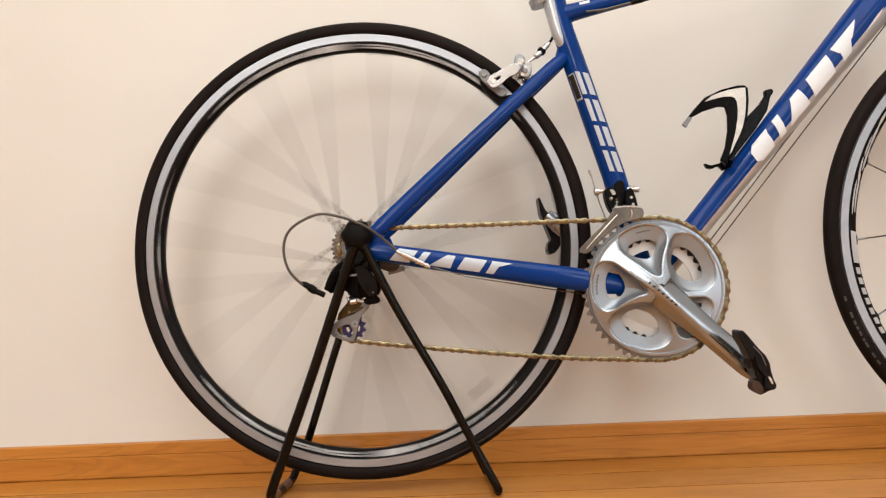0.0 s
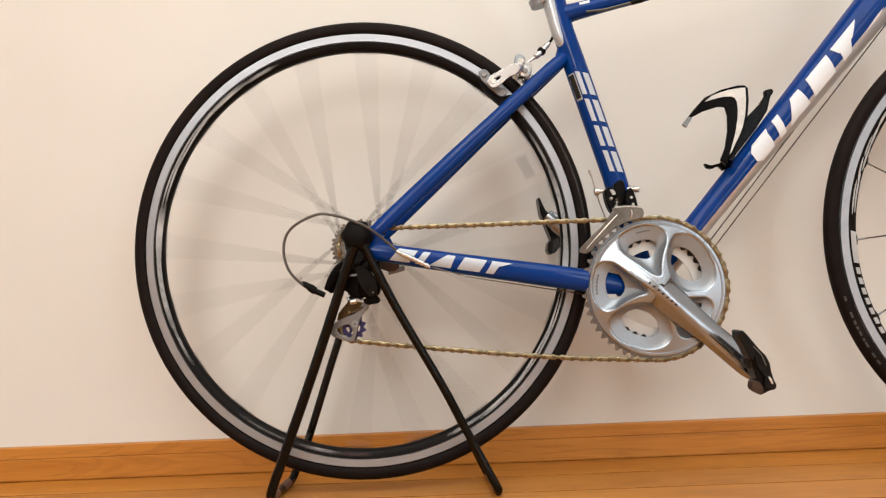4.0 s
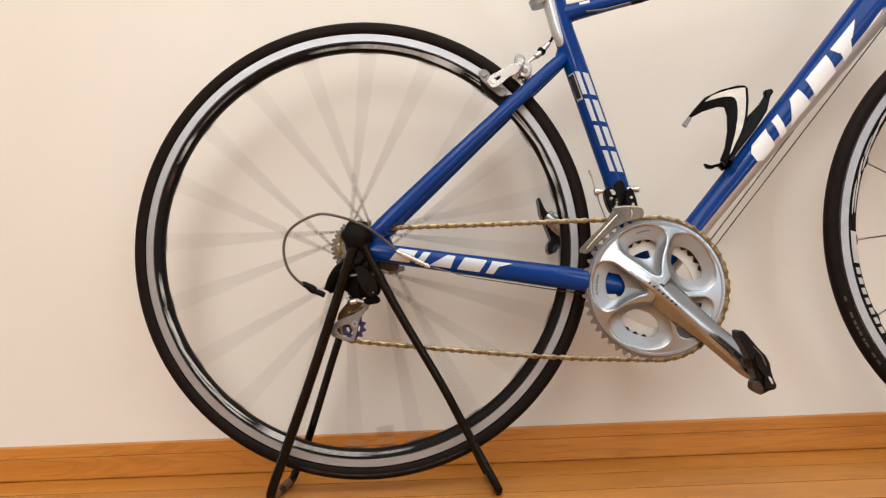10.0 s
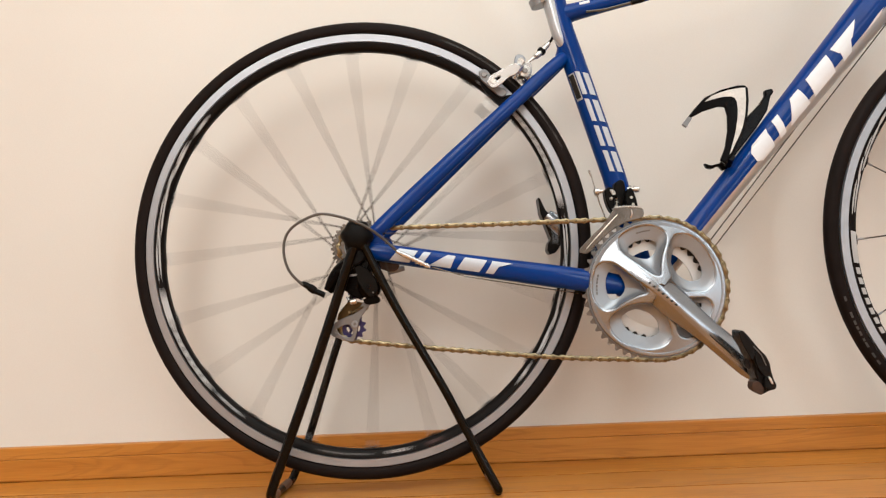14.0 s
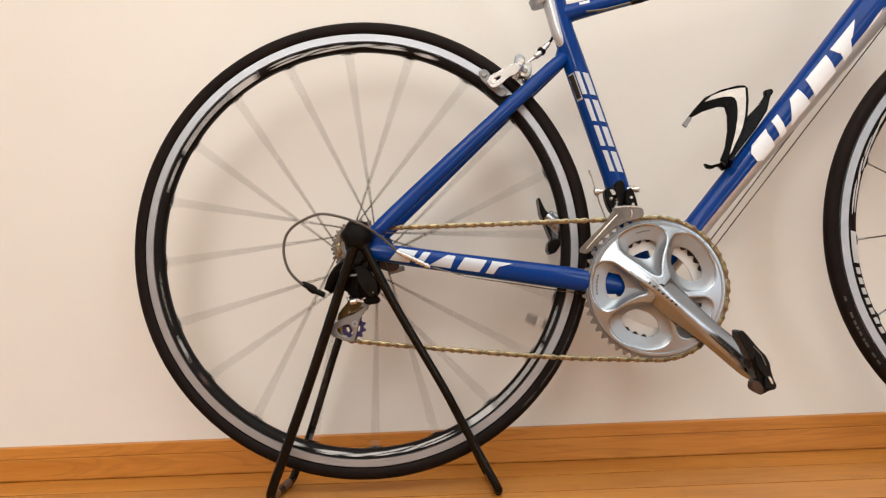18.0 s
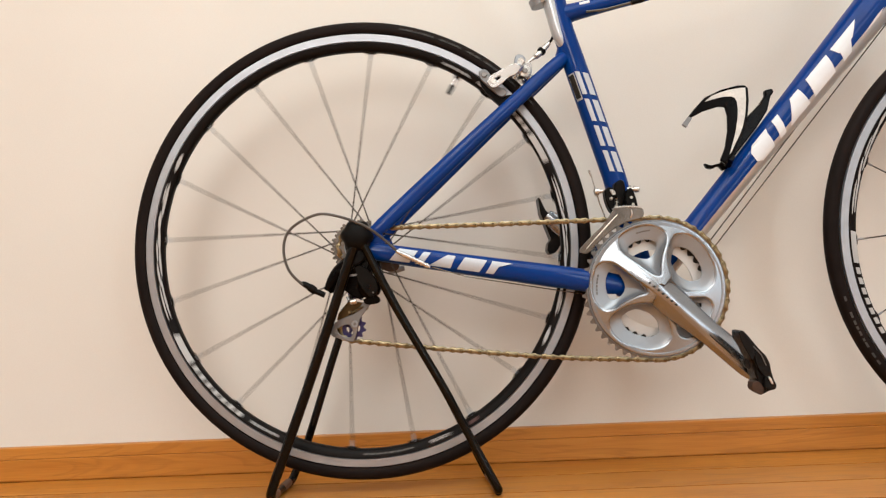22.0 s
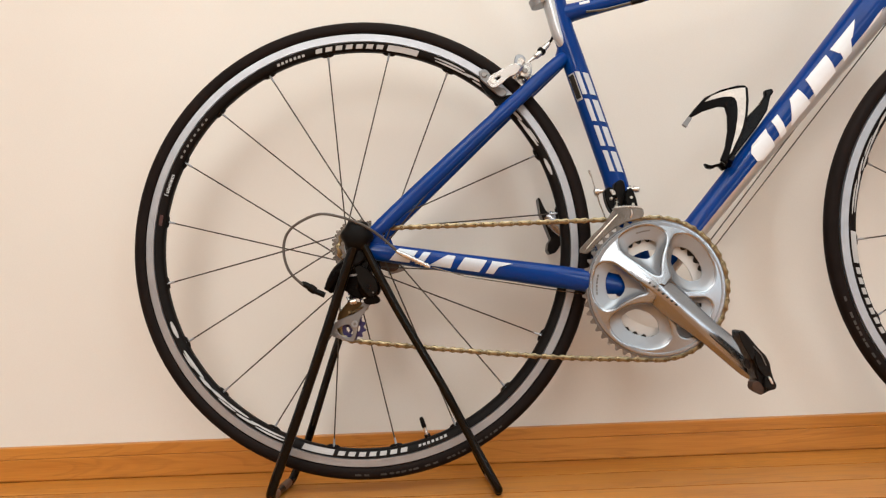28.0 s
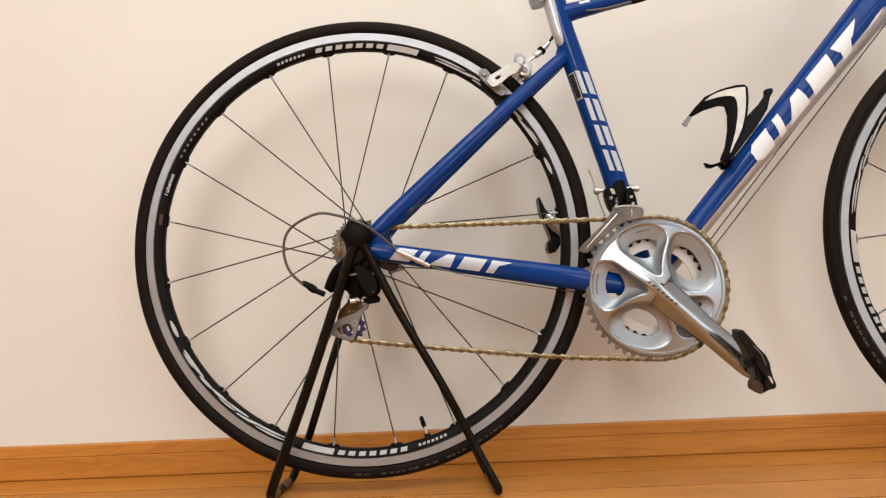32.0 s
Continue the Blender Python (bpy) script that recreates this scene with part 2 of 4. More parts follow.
def room():
    def slab(name, x0, x1, y0, y1, z0, z1, mat, label):
        return tagged(part(name, box(x0, x1, y0, y1, z0, z1), mat, None, label, smooth=False), kind="structure", category=name.split("_")[0])
    slab("wall_north", WEST, EAST, BACK, BACK + 0.12, 0, TOP, WALLPAPER, "off-white papered wall behind the bicycle")
    # the south, west and east walls stand out of view
    slab("wall_south", WEST, EAST, FRONT - 0.12, FRONT, 0, TOP, DIM_WALL, "unseen grey-brown wall closing the room, dimmed to deepen reflections")
    slab("wall_west", WEST - 0.12, WEST, FRONT - 0.12, BACK + 0.12, 0, TOP, FAR_WALL, "unseen pale wall closing the room, toned to bounce light")
    slab("wall_east", EAST, EAST + 0.12, FRONT - 0.12, BACK + 0.12, 0, TOP, FAR_WALL, "unseen pale wall closing the room, toned to bounce light")
    slab("ceiling", WEST - 0.12, EAST + 0.12, FRONT - 0.12, BACK + 0.12, TOP, TOP + 0.1, PLASTER, "plain white ceiling")
    floor = slab("floor", WEST - 0.12, EAST + 0.12, FRONT - 0.12, BACK + 0.12, -0.12, -0.004, GAP, "honey-coloured wooden strip floor")
    # baseboard: a lower board and a set-back moulded cap
    base = tagged(new("baseboard"), "honey-coloured wooden baseboard with a moulded top", "baseboard", kind="structure")
    lower = [(0.1462, 0.0), (0.1462, 0.0009), (0.1448, 0.0012), (0.1440, 0.0024), (0.1440, 0.0352), (0.1450, 0.0362), (0.1552, 0.0362), (0.1552, 0.0)]
    cap = [(0.1456, 0.0364), (0.1444, 0.0374), (0.1444, 0.0545), (0.1450, 0.0556), (0.1462, 0.0560), (0.1552, 0.0562), (0.1552, 0.0364)]
    for name, prof in (("lower_board", lower), ("cap_moulding", cap)):
        bm = bmesh.new()
        a = [bm.verts.new((WEST, y, z)) for y, z in prof]
        b = [bm.verts.new((EAST, y, z)) for y, z in prof]
        bm.faces.new(a), bm.faces.new(b)
        for i in range(len(a)):
            bm.faces.new((a[i], a[i - 1], b[i - 1], b[i]))
        part(name, bm, BASE_WOOD, base, smooth=False)
    return floor


def floor_boards(floor):
    """Strips along the wall: those near the bicycle one by one, the rest joined."""
    pitch, gap, rng = 0.0895, 0.0006, random.Random(5)
    meshes = {}

    def strip(length):
        if length not in meshes:
            bm = bmesh.new()
            w, l, e = pitch - gap, length - 0.0004, 0.0018
            low = [bm.verts.new(v) for v in ((0, 0, -0.004), (l, 0, -0.004), (l, w, -0.004), (0, w, -0.004))]
            mid = [bm.verts.new(v) for v in ((0, 0, -e), (l, 0, -e), (l, w, -e), (0, w, -e))]
            top = [bm.verts.new(v) for v in ((e, e, 0), (l - e, e, 0), (l - e, w - e, 0), (e, w - e, 0))]
            for r, s in ((low, mid), (mid, top)):
                for i in range(4):
                    # the strip's bevels and sides take the darker joint colour
                    bm.faces.new((r[i], r[(i + 1) % 4], s[(i + 1) % 4], s[i])).material_index = 1
            bm.faces.new(top)
            mesh = bpy.data.meshes.new("plank")
            bm.to_mesh(mesh)
            bm.free()
            mesh.materials.append(WOOD)
            mesh.materials.append(GAP)
            meshes[length] = mesh
        return meshes[length]
    rest = bmesh.new()
    row, y = 0, 0.147 - pitch
    while y > FRONT:
        x, first = WEST, round(1.38 + 0.2 * rng.random(), 2)
        while x < EAST - 0.01:
            long = round(min(first or 1.82, EAST - x), 3)
            first = 0
            if row < 14:
                ob = new("plank", strip(long))
                ob.parent = floor
                ob.location = (x, y, 0)
            else:
                mesh = strip(long)
                before = len(rest.verts)
                rest.from_mesh(mesh)
                rest.verts.ensure_lookup_table()
                for v in rest.verts[before:]:
                    v.co += Vector((x, y, 0))
            x += long
        row, y = row + 1, y - pitch
    ob = part("planks", rest, [WOOD, GAP], floor, smooth=False)
    tagged(ob, kind="stuff")


# ---- bicycle ----
AXLE = Vector((0, 0, 0.352))
BB = Vector((0.4100, 0, 0.2757))
RING = Vector((0.4119, -0.047, 0.2757))


def at(x, z, y=0.0):
    return Vector((x, y, z))


def arc_bar(bm, r0, r1, a0, a1, lean, side_y, slope=0.27, lift=0.0006, steps=None):
    """A bar on a rim's sloping flank: radii r0..r1, angles in degrees clockwise, lean in degrees."""
    n = steps or max(1, int(abs(a1 - a0) / 1.5))
    rows = []
    for k in range(n + 1):
        a = radians(a0 + (a1 - a0) * k / n)
        pair = []
        for r, d in ((r0, 0.0), (r1, radians(lean))):
            y = side_y - slope * (r - 0.290) - lift
            pair.append(Vector((r * math.cos(a + d), y, -r * math.sin(a + d))))
        rows.append(pair)
    for p, q in zip(rows, rows[1:]):
        front = [bm.verts.new(v) for v in (p[0], q[0], q[1], p[1])]
        back = [bm.verts.new(v + Vector((0, 0.0005, 0))) for v in (p[0], q[0], q[1], p[1])]
        bm.faces.new(front), bm.faces.new(back)
        for i in range(4):
            bm.faces.new((front[i], front[(i + 1) % 4], back[(i + 1) % 4], back[i]))


def letters(a0, a1, count, gap=0.22):
    step = (a1 - a0) / count
    return [(a0 + step * (k + gap / 2), a0 + step * (k + 1 - gap / 2)) for k in range(count)]


def wheel(name, bike, place, spokes, first, label, flange_near, flange_far):
    """A road wheel about its axle: hub shell with tyre, rim, spokes and prints as pieces."""
    hub = lathe([(0.006, -0.050), (0.009, -0.050), (0.011, -0.046), (0.016, flange_near - 0.004), (0.0285, flange_near - 0.002),
                 (0.0285, flange_near + 0.002), (0.0150, flange_near + 0.006), (0.0120, 0.0), (0.0150, flange_far - 0.006),
                 (0.0285, flange_far - 0.002), (0.0285, flange_far + 0.002), (0.016, flange_far + 0.004), (0.009, 0.050), (0.006, 0.050)], 48)
    top = part(name, hub, SATIN, bike, label)
    top.location = place
    c, r = 0.3228, 0.0112
    part("tyre", lathe([(c + r * math.cos(a) if math.cos(a) > -0.6 else c - 0.6 * r, r * math.sin(a) * 1.02) for a in (2 * math.pi * k / 28 for k in range(28))], 180), TYRE, top,
         "black slick road tyre")
    part("rim", lathe([(0.3020, -0.0098), (0.2965, -0.0090), (0.2915, -0.0070), (0.2900, -0.0045), (0.2896, 0.0), (0.2900, 0.0045), (0.2915, 0.0070),
                       (0.2965, 0.0090), (0.3020, 0.0098)], 180), BLACK_RIM, top, "black anodised rim body")
    for s in (-1, 1):
        prof = [(0.3031, s * 0.0080), (0.3031, s * 0.0101)] + [(0.3033 + 0.00055 * k, s * (0.01035 - (0.00015 if k in (6, 12) else 0.0))) for k in range(20)] + [(0.3142, s * 0.0098), (0.3142, s * 0.0080)]
        part("brake_track", lathe(prof, 180), TRACK, top, "machined silver brake track")
    # spokes, laced across
    step = 2 * math.pi / spokes
    for k in range(spokes):
        a = first + step * k
        side = flange_far if k % 2 == 0 else flange_near
        sign = -1 if k % 4 in (2, 3) else 1
        outer = Vector((math.cos(a) * 0.2870, 0.0004 * (1 if k % 2 == 0 else -1), -math.sin(a) * 0.2870))
        b = a - sign * (math.acos(0.0245 / 0.287) - 0.15)
        inner = Vector((math.cos(b) * 0.0255, side, -math.sin(b) * 0.0255))
        part("spoke", sweep([inner, outer], [0.00105, 0.00100], 6), SPOKE, top)
        d = (outer - inner).normalized()
        part("nipple", sweep([outer - d * 0.009, outer - d * 0.001, outer, outer + d * 0.005], [0.0015, 0.0017, 0.0023, 0.0023], 8), SATIN, top)
        # little reinforcement under each nipple
        q = Vector((math.cos(a), 0, -math.sin(a)))
        tang = Vector((-math.sin(a), 0, -math.cos(a)))
        part("spoke_seat", sweep([q * 0.2900 - tang * 0.009, q * 0.2888 - tang * 0.006, q * 0.2885, q * 0.2888 + tang * 0.006, q * 0.2900 + tang * 0.009],
                                 [0.0014, 0.0022, 0.0025, 0.0022, 0.0014], 8), BLACK_RIM, top)
    return top


def arc_blob(bm, r0, r1, half, a0, a1, side_y):
    """A long rounded streak on a rim's flank, drifting from radius r0 to r1."""
    n = 9
    for k in range(n):
        quad = []
        for f, s in ((k / n, -1), ((k + 1) / n, -1), ((k + 1) / n, 1), (k / n, 1)):
            r = r0 + (r1 - r0) * f + s * half * max(0.10, math.sin(math.pi * f)) ** 0.45
            a = radians(a0 + (a1 - a0) * f)
            quad.append(Vector((r * math.cos(a), side_y - 0.27 * (r - 0.290) - 0.0006, -r * math.sin(a))))
        f, g = [bm.verts.new(v) for v in quad], [bm.verts.new(v + Vector((0, 0.0005, 0))) for v in quad]
        bm.faces.new(f), bm.faces.new(g)
        for i in range(4):
            bm.faces.new((f[i], f[(i + 1) % 4], g[(i + 1) % 4], g[i]))


def rim_prints(top, turn):
    """The prints on the near flank, in two equal halves; brand lettering stands as plain bars."""
    y = -0.0070
    for half in (0, 180):
        t = turn + half
        bm = bmesh.new()
        for a, b in letters(-112.6 + t, -103.8 + t, 7, 0.42):
            arc_bar(bm, 0.2938, 0.2972, a, b, 0.12, y)
        part("small_print", bm, RIM_PRINT, top, "white block print")
        bm = bmesh.new()
        for a, b in letters(-101.4 + t, -81.0 + t, 7, 0.36):
            arc_bar(bm, 0.2930, 0.2989, a, b, 0.35, y)
        part("large_print", bm, RIM_PRINT, top, "white block print")
        bm = bmesh.new()
        arc_bar(bm, 0.2918, 0.3000, -80.3 + t, -71.5 + t, 0.4, y)
        part("grey_panel", bm, RIM_PRINT, top, "light grey panel")
        for a0, a1, r0, r1, h in ((-66.5, -57, 0.2980, 0.2984, 0.0011), (-66, -55, 0.2942, 0.2950, 0.0012), (-57, -50.5, 0.2962, 0.2984, 0.0013), (-54, -46, 0.2934, 0.2948, 0.0013), (-50, -44, 0.2972, 0.2985, 0.0010),
                                  (-46.5, -40.5, 0.2946, 0.2966, 0.0017), (-41, -36, 0.2966, 0.2980, 0.0019), (-37, -27.5, 0.2952, 0.2962, 0.0019), (-33, -28, 0.2986, 0.2990, 0.0008), (-23.5, -18.5, 0.2955, 0.2965, 0.0024)):
            bm = bmesh.new()
            arc_blob(bm, r0, r1, h, a0 + t, a1 + t, y)
            part("print_streak", bm, RIM_PRINT, top, "white streak of a broken wave print")
    bm = bmesh.new()
    for a, b in letters(-151.5 + turn, -137.0 + turn, 8, 0.6):
        arc_bar(bm, 0.2948, 0.2972, a, b, 0.1, y)
    part("dotted_print", bm, TRACK_MARK, top, "small grey marks")
    bm = bmesh.new()
    arc_bar(bm, 0.2938, 0.2982, -171.0 + turn, -168.0 + turn, 0.1, y)
    part("red_patch", bm, RED, top, "dark red patch")


def word_mesh(text, size):
    data = bpy.data.curves.new("word", "FONT")
    data.body, data.size, data.extrude, data.align_x, data.align_y = text, size, 0.0002, "CENTER", "CENTER"
    ob = new("word", data)
    bpy.context.view_layer.update()
    mesh = bpy.data.meshes.new_from_object(ob.evaluated_get(bpy.context.evaluated_depsgraph_get()))
    bpy.data.objects.remove(ob)
    return mesh


def tyre_marks(top, a0, a1):
    """Worn moulding print on the tyre's flank: illegible, so plain bars."""
    bm, rng, a = bmesh.new(), random.Random(3), a0
    while a < a1:
        w = 0.5 + rng.random() * 1.1
        quad = []
        for ang, rad in ((a, 0.3240), (a + w, 0.3240), (a + w, 0.3268), (a, 0.3268)):
            y = -0.0114 * math.sqrt(max(0.05, 1 - ((rad - 0.3228) / 0.0112) ** 2)) - 0.0004
            quad.append(Vector((rad * math.cos(radians(ang)), y, -rad * math.sin(radians(ang)))))
        f = [bm.verts.new(v) for v in quad]
        g = [bm.verts.new(v + Vector((0, 0.0006, 0))) for v in quad]
        bm.faces.new(f), bm.faces.new(g)
        for i in range(4):
            bm.faces.new((f[i], f[(i + 1) % 4], g[(i + 1) % 4], g[i]))
        a += w + 0.3 + rng.random() * (0.5 if rng.random() < 0.8 else 3.0)
    part("tyre_print", bm, TYRE_MARK, top, "worn grey moulded print")


def valve(top, angle):
    a = radians(angle)
    q = Vector((math.cos(a), 0, -math.sin(a)))
    lean = q
    bm = sweep([lean * 0.2905, lean * 0.2865, lean * 0.2860, lean * 0.2720], [0.0036, 0.0036, 0.0026, 0.0026], 12)
    part("valve", bm, ALLOY, top, "silver valve stem")
    part("valve_nut", sweep([lean * 0.2895, lean * 0.2850], [0.0046, 0.0044], 8), PLASTIC, top, "black valve nut")
    part("valve_cap", sweep([lean * 0.2745, lean * 0.2735, lean * 0.2610, lean * 0.2590], [0.0030, 0.0036, 0.0030, 0.0018], 12), PLASTIC, top, "black valve cap")


def frame_parts(bike):
    n, d = Vector((-0.748, 0, 0.664)), Vector((0.664, 0, 0.748))

    def along(s):
        return d * s - n * 0.124
    def lower_silver(c):
        return 1 if c * lower_sign < -0.34 else 0
    # the ring's first direction is d x y; lower_sign says which way it points
    lower_sign = 1 if d.cross(Vector((0, 1, 0))).dot(n) > 0 else -1
    ss = [0.47, 0.53, 0.60, 0.70, 0.80, 0.90, 1.0, 1.07]
    part("down_tube", sweep([along(s) for s in ss], [0.0168, 0.0174, 0.0182, 0.0196, 0.0224, 0.0253, 0.0283, 0.0295], 40, flat=0.92, paint=lower_silver), [BLUE, SILVER_PAINT], bike,
         "blue down tube with a silver underside")
    part("seat_tube", sweep([(0.412, 0, 0.270), (0.3715, 0, 0.4415), (0.3272, 0, 0.5934), (0.3090, 0, 0.6560), (0.2985, 0, 0.7040), (0.2930, 0, 0.7250)],
                            [0.0170, 0.0168, 0.0166, 0.0160, 0.0155, 0.0152], 32), BLUE, bike, "glossy blue seat tube")
    part("seat_lug", sweep(smooth_path([(0.3092, -0.0085, 0.6300), (0.3080, -0.0070, 0.6345), (0.3058, -0.0055, 0.6420), (0.3010, -0.0050, 0.6560), (0.2905, -0.0050, 0.7040), (0.2850, -0.0050, 0.7250)], 3), soften([0.0040, 0.0075, 0.0096, 0.0106, 0.0112, 0.0112], 3), 28),
         SILVER_PAINT, bike, "silver-painted seat lug")
    part("top_tube", sweep([(0.3000, 0, 0.6790), (0.3300, 0, 0.6860), (0.3700, 0, 0.6945), (0.46, 0, 0.7145), (0.80, 0, 0.7900)], [0.0150, 0.0128, 0.0118, 0.0122, 0.0150], 28), BLUE, bike, "glossy blue top tube")
    part("head_tube", sweep([(0.8110, 0, 0.7000), (0.7800, 0, 0.8200)], [0.024, 0.023], 32), BLUE, bike)
    for s in (-1, 1):
        part("fork_blade", sweep(smooth_path([(0.816, 0.020 * s, 0.690), (0.855, 0.045 * s, 0.620), (0.930, 0.052 * s, 0.440), (1.0018, 0.052 * s, 0.334)], 5), soften([0.017, 0.015, 0.012, 0.007], 5), 16), BLUE, bike)
        up = 0.0 if s < 0 else 0.004
        stay = ((0.3140, 0.002, 0.6222), (0.3030, 0.011, 0.6127), (0.2905, 0.017, 0.6019), (0.2644, 0.023, 0.5793), (0.2217, 0.031, 0.5421), (0.1796, 0.038, 0.5054), (0.1378, 0.045, 0.4687), (0.0967, 0.051, 0.4324), (0.0564, 0.058, 0.3967), (0.0370, 0.062, 0.3795), (0.0120, 0.066, 0.3600))
        part("seatstay", sweep(smooth_path([(x, y * s, z + up * min(1, y / 0.035) * (x > 0.02)) for x, y, z in stay], 3),
                               soften([0.0075, 0.0094, 0.0099, 0.0102, 0.0105, 0.0109, 0.0112, 0.0113, 0.0110, 0.0105, 0.0065], 3), 24, flat=0.75), BLUE, bike, "glossy blue seatstay")
        part("chainstay", sweep([(0.0000, 0.066 * s, 0.3490), (0.0200, 0.066 * s, 0.3450), (0.0620, 0.064 * s, 0.3375), (0.1500, 0.058 * s, 0.3210), (0.2500, 0.048 * s, 0.3035), (0.3100, 0.043 * s, 0.2925), (0.3900, 0.030 * s, 0.2790)],
                                [0.0100, 0.0118, 0.0125, 0.0138, 0.0152, 0.0158, 0.0165], 28, flat=0.72), BLUE, bike, "glossy blue chainstay")
        part("dropout", plate(rounded([(-0.012, 0.345), (-0.006, 0.366), (0.016, 0.372), (0.034, 0.372), (0.040, 0.352), (0.020, 0.338), (0.004, 0.322), (-0.010, 0.326)]), 0.064 * s - 0.003, 0.064 * s + 0.003), BLUE, bike)
    part("far_dropout", plate(rounded([(-0.0002, 0.3416), (0.0344, 0.3340), (0.0482, 0.3299), (0.0452, 0.3195), (0.0320, 0.3175), (0.0148, 0.3244), (-0.0008, 0.3286)], 3), 0.0640, 0.0700), DARK_BROWN, bike, "dull brown dropout behind the wheel", bevel=0.001)
    part("stay_fillet", sweep(smooth_path([(0.2970, 0, 0.6070), (0.3060, 0, 0.6180), (0.3115, 0, 0.6330), (0.3110, 0, 0.6480)], 4), soften([0.0070, 0.0115, 0.0125, 0.0120], 4), 20), BLUE, bike)
    part("bottom_bracket", lathe([(0.014, -0.036), (0.0215, -0.036), (0.0225, -0.033), (0.0225, 0.033), (0.0215, 0.036), (0.014, 0.036)], 40, BB), BLUE, bike)
    part("seat_clamp", sweep([(0.2800, 0, 0.6975), (0.2768, 0, 0.7080)], [0.0165, 0.0170], 24), SATIN, bike, "grey alloy seat clamp")
    part("clamp_bolt", disc(0.0035, -0.0215, -0.0150, at(0.2790, 0.7000)), STEEL, bike)
    part("seatpost", sweep([(0.2790, 0, 0.7030), (0.2480, 0, 0.8100)], 0.0136, 24), BLACK_PAINT, bike)


build_floor = room()


def tube_print(bike, name, mat, origin, d, radius, flat, shapes, label):
    """Flat shapes laid on a tube's near side. shapes: (low, high, left and right ends at low, the same at high), along and across the tube."""
    d = Vector(d).normalized()
    n = Vector((-d.z, 0, d.x))
    o0 = Vector(origin)

    def put(s, o):
        r = radius(s)
        c = o0 + d * s
        y = c.y - flat * math.sqrt(max(0.03 * r * r, r * r - o * o)) - 0.0011
        v = c + n * o
        return Vector((v.x, y, v.z))
    bm, rows = bmesh.new(), 6
    for low, high, a0, b0, a1, b1 in shapes:
        grid = []
        for k in range(rows + 1):
            f = k / rows
            o = low + (high - low) * f
            left, right = a0 + (a1 - a0) * f, b0 + (b1 - b0) * f
            grid.append([bm.verts.new(put(left + (right - left) * j / 3, o)) for j in range(4)])
        for p, q in zip(grid, grid[1:]):
            for j in range(3):
                bm.faces.new((p[j], p[j + 1], q[j + 1], q[j]))
    return part(name, bm, mat, bike, label)


def tube_prints(bike):
    """Brand lettering on the tubes, as plain slanted blocks in its colours."""
    def down(s):
        return 0.0196 + (s - 0.70) * 0.0290
    # per mark: low and high edge across the tube, its ends along the tube at the low and the high edge
    lo, mid, hi = -0.0120, 0.0010, 0.0140
    shapes = [(lo, lo + 0.007, 0.724, 0.750, 0.716, 0.753), (lo + 0.007, hi - 0.006, 0.716, 0.753, 0.720, 0.757), (hi - 0.006, hi, 0.720, 0.757, 0.730, 0.762),
              (lo, hi, 0.763, 0.776, 0.775, 0.788), (lo, hi, 0.786, 0.829, 0.816, 0.834),
              (lo, hi, 0.840, 0.886, 0.851, 0.897), (lo, mid, 0.905, 0.922, 0.910, 0.934), (mid, hi, 0.908, 0.938, 0.906, 0.962)]
    tube_print(bike, "block_print", WHITE_PAINT, Vector((0.748, 0, -0.664)) * 0.124, (0.664, 0, 0.748), down, 0.92, shapes, "white slanted block print")
    # this streak is no print: it paints the down tube's highlight
    tube_print(bike, "spear_print", WHITE_PAINT, Vector((0.748, 0, -0.664)) * 0.124, (0.664, 0, 0.748), down, 0.92,
               [(-0.0100, -0.0065, 0.945, 0.985, 0.980, 1.000)], "thin white streak painted as a highlight")
    # chainstay
    def stay(s):
        return 0.0125 + s * 0.012
    shapes = [(-0.0090, 0.0088, -0.008, 0.019, 0.003, 0.029), (-0.0090, 0.0088, 0.027, 0.037, 0.037, 0.047), (-0.0090, 0.0088, 0.046, 0.076, 0.070, 0.081),
              (-0.0090, 0.0088, 0.085, 0.116, 0.094, 0.125), (-0.0090, 0.0020, 0.125, 0.136, 0.130, 0.142), (0.0020, 0.0088, 0.130, 0.142, 0.132, 0.160)]
    tube_print(bike, "block_print", STAY_PRINT, (0.0560, -0.0650, 0.3386), (0.984, 0.075, -0.178), stay, 0.72, shapes, "silver slanted block print")
    # seat tube, reading downwards
    def seat(s):
        return 0.0168
    # per mark: two slanted bars side by side
    shapes = []
    for a, long in ((0.0000, 0.035), (0.0420, 0.034), (0.0830, 0.031), (0.1210, 0.032)):
        shapes += [(-0.0070, -0.0008, a, a + long, a + 0.003, a + long + 0.003), (0.0032, 0.0112, a + 0.005, a + long + 0.004, a + 0.009, a + long + 0.008)]
    tube_print(bike, "block_print", STAY_PRINT, (0.3268, 0, 0.5950), (0.281, 0, -0.960), seat, 1.0, shapes, "silver block print")
    tube_print(bike, "badge", SILVER_PAINT, (0.3268, 0, 0.5950), (0.281, 0, -0.960), seat, 1.0, [(-0.0158, -0.0085, 0.001, 0.042, 0.001, 0.042)], "silver-edged badge")
    tube_print(bike, "badge_field", DARK_MARK, (0.3268, -0.0004, 0.5950), (0.281, 0, -0.960), seat, 1.0, [(-0.0157, -0.0098, 0.003, 0.039, 0.003, 0.039)], "black badge field")


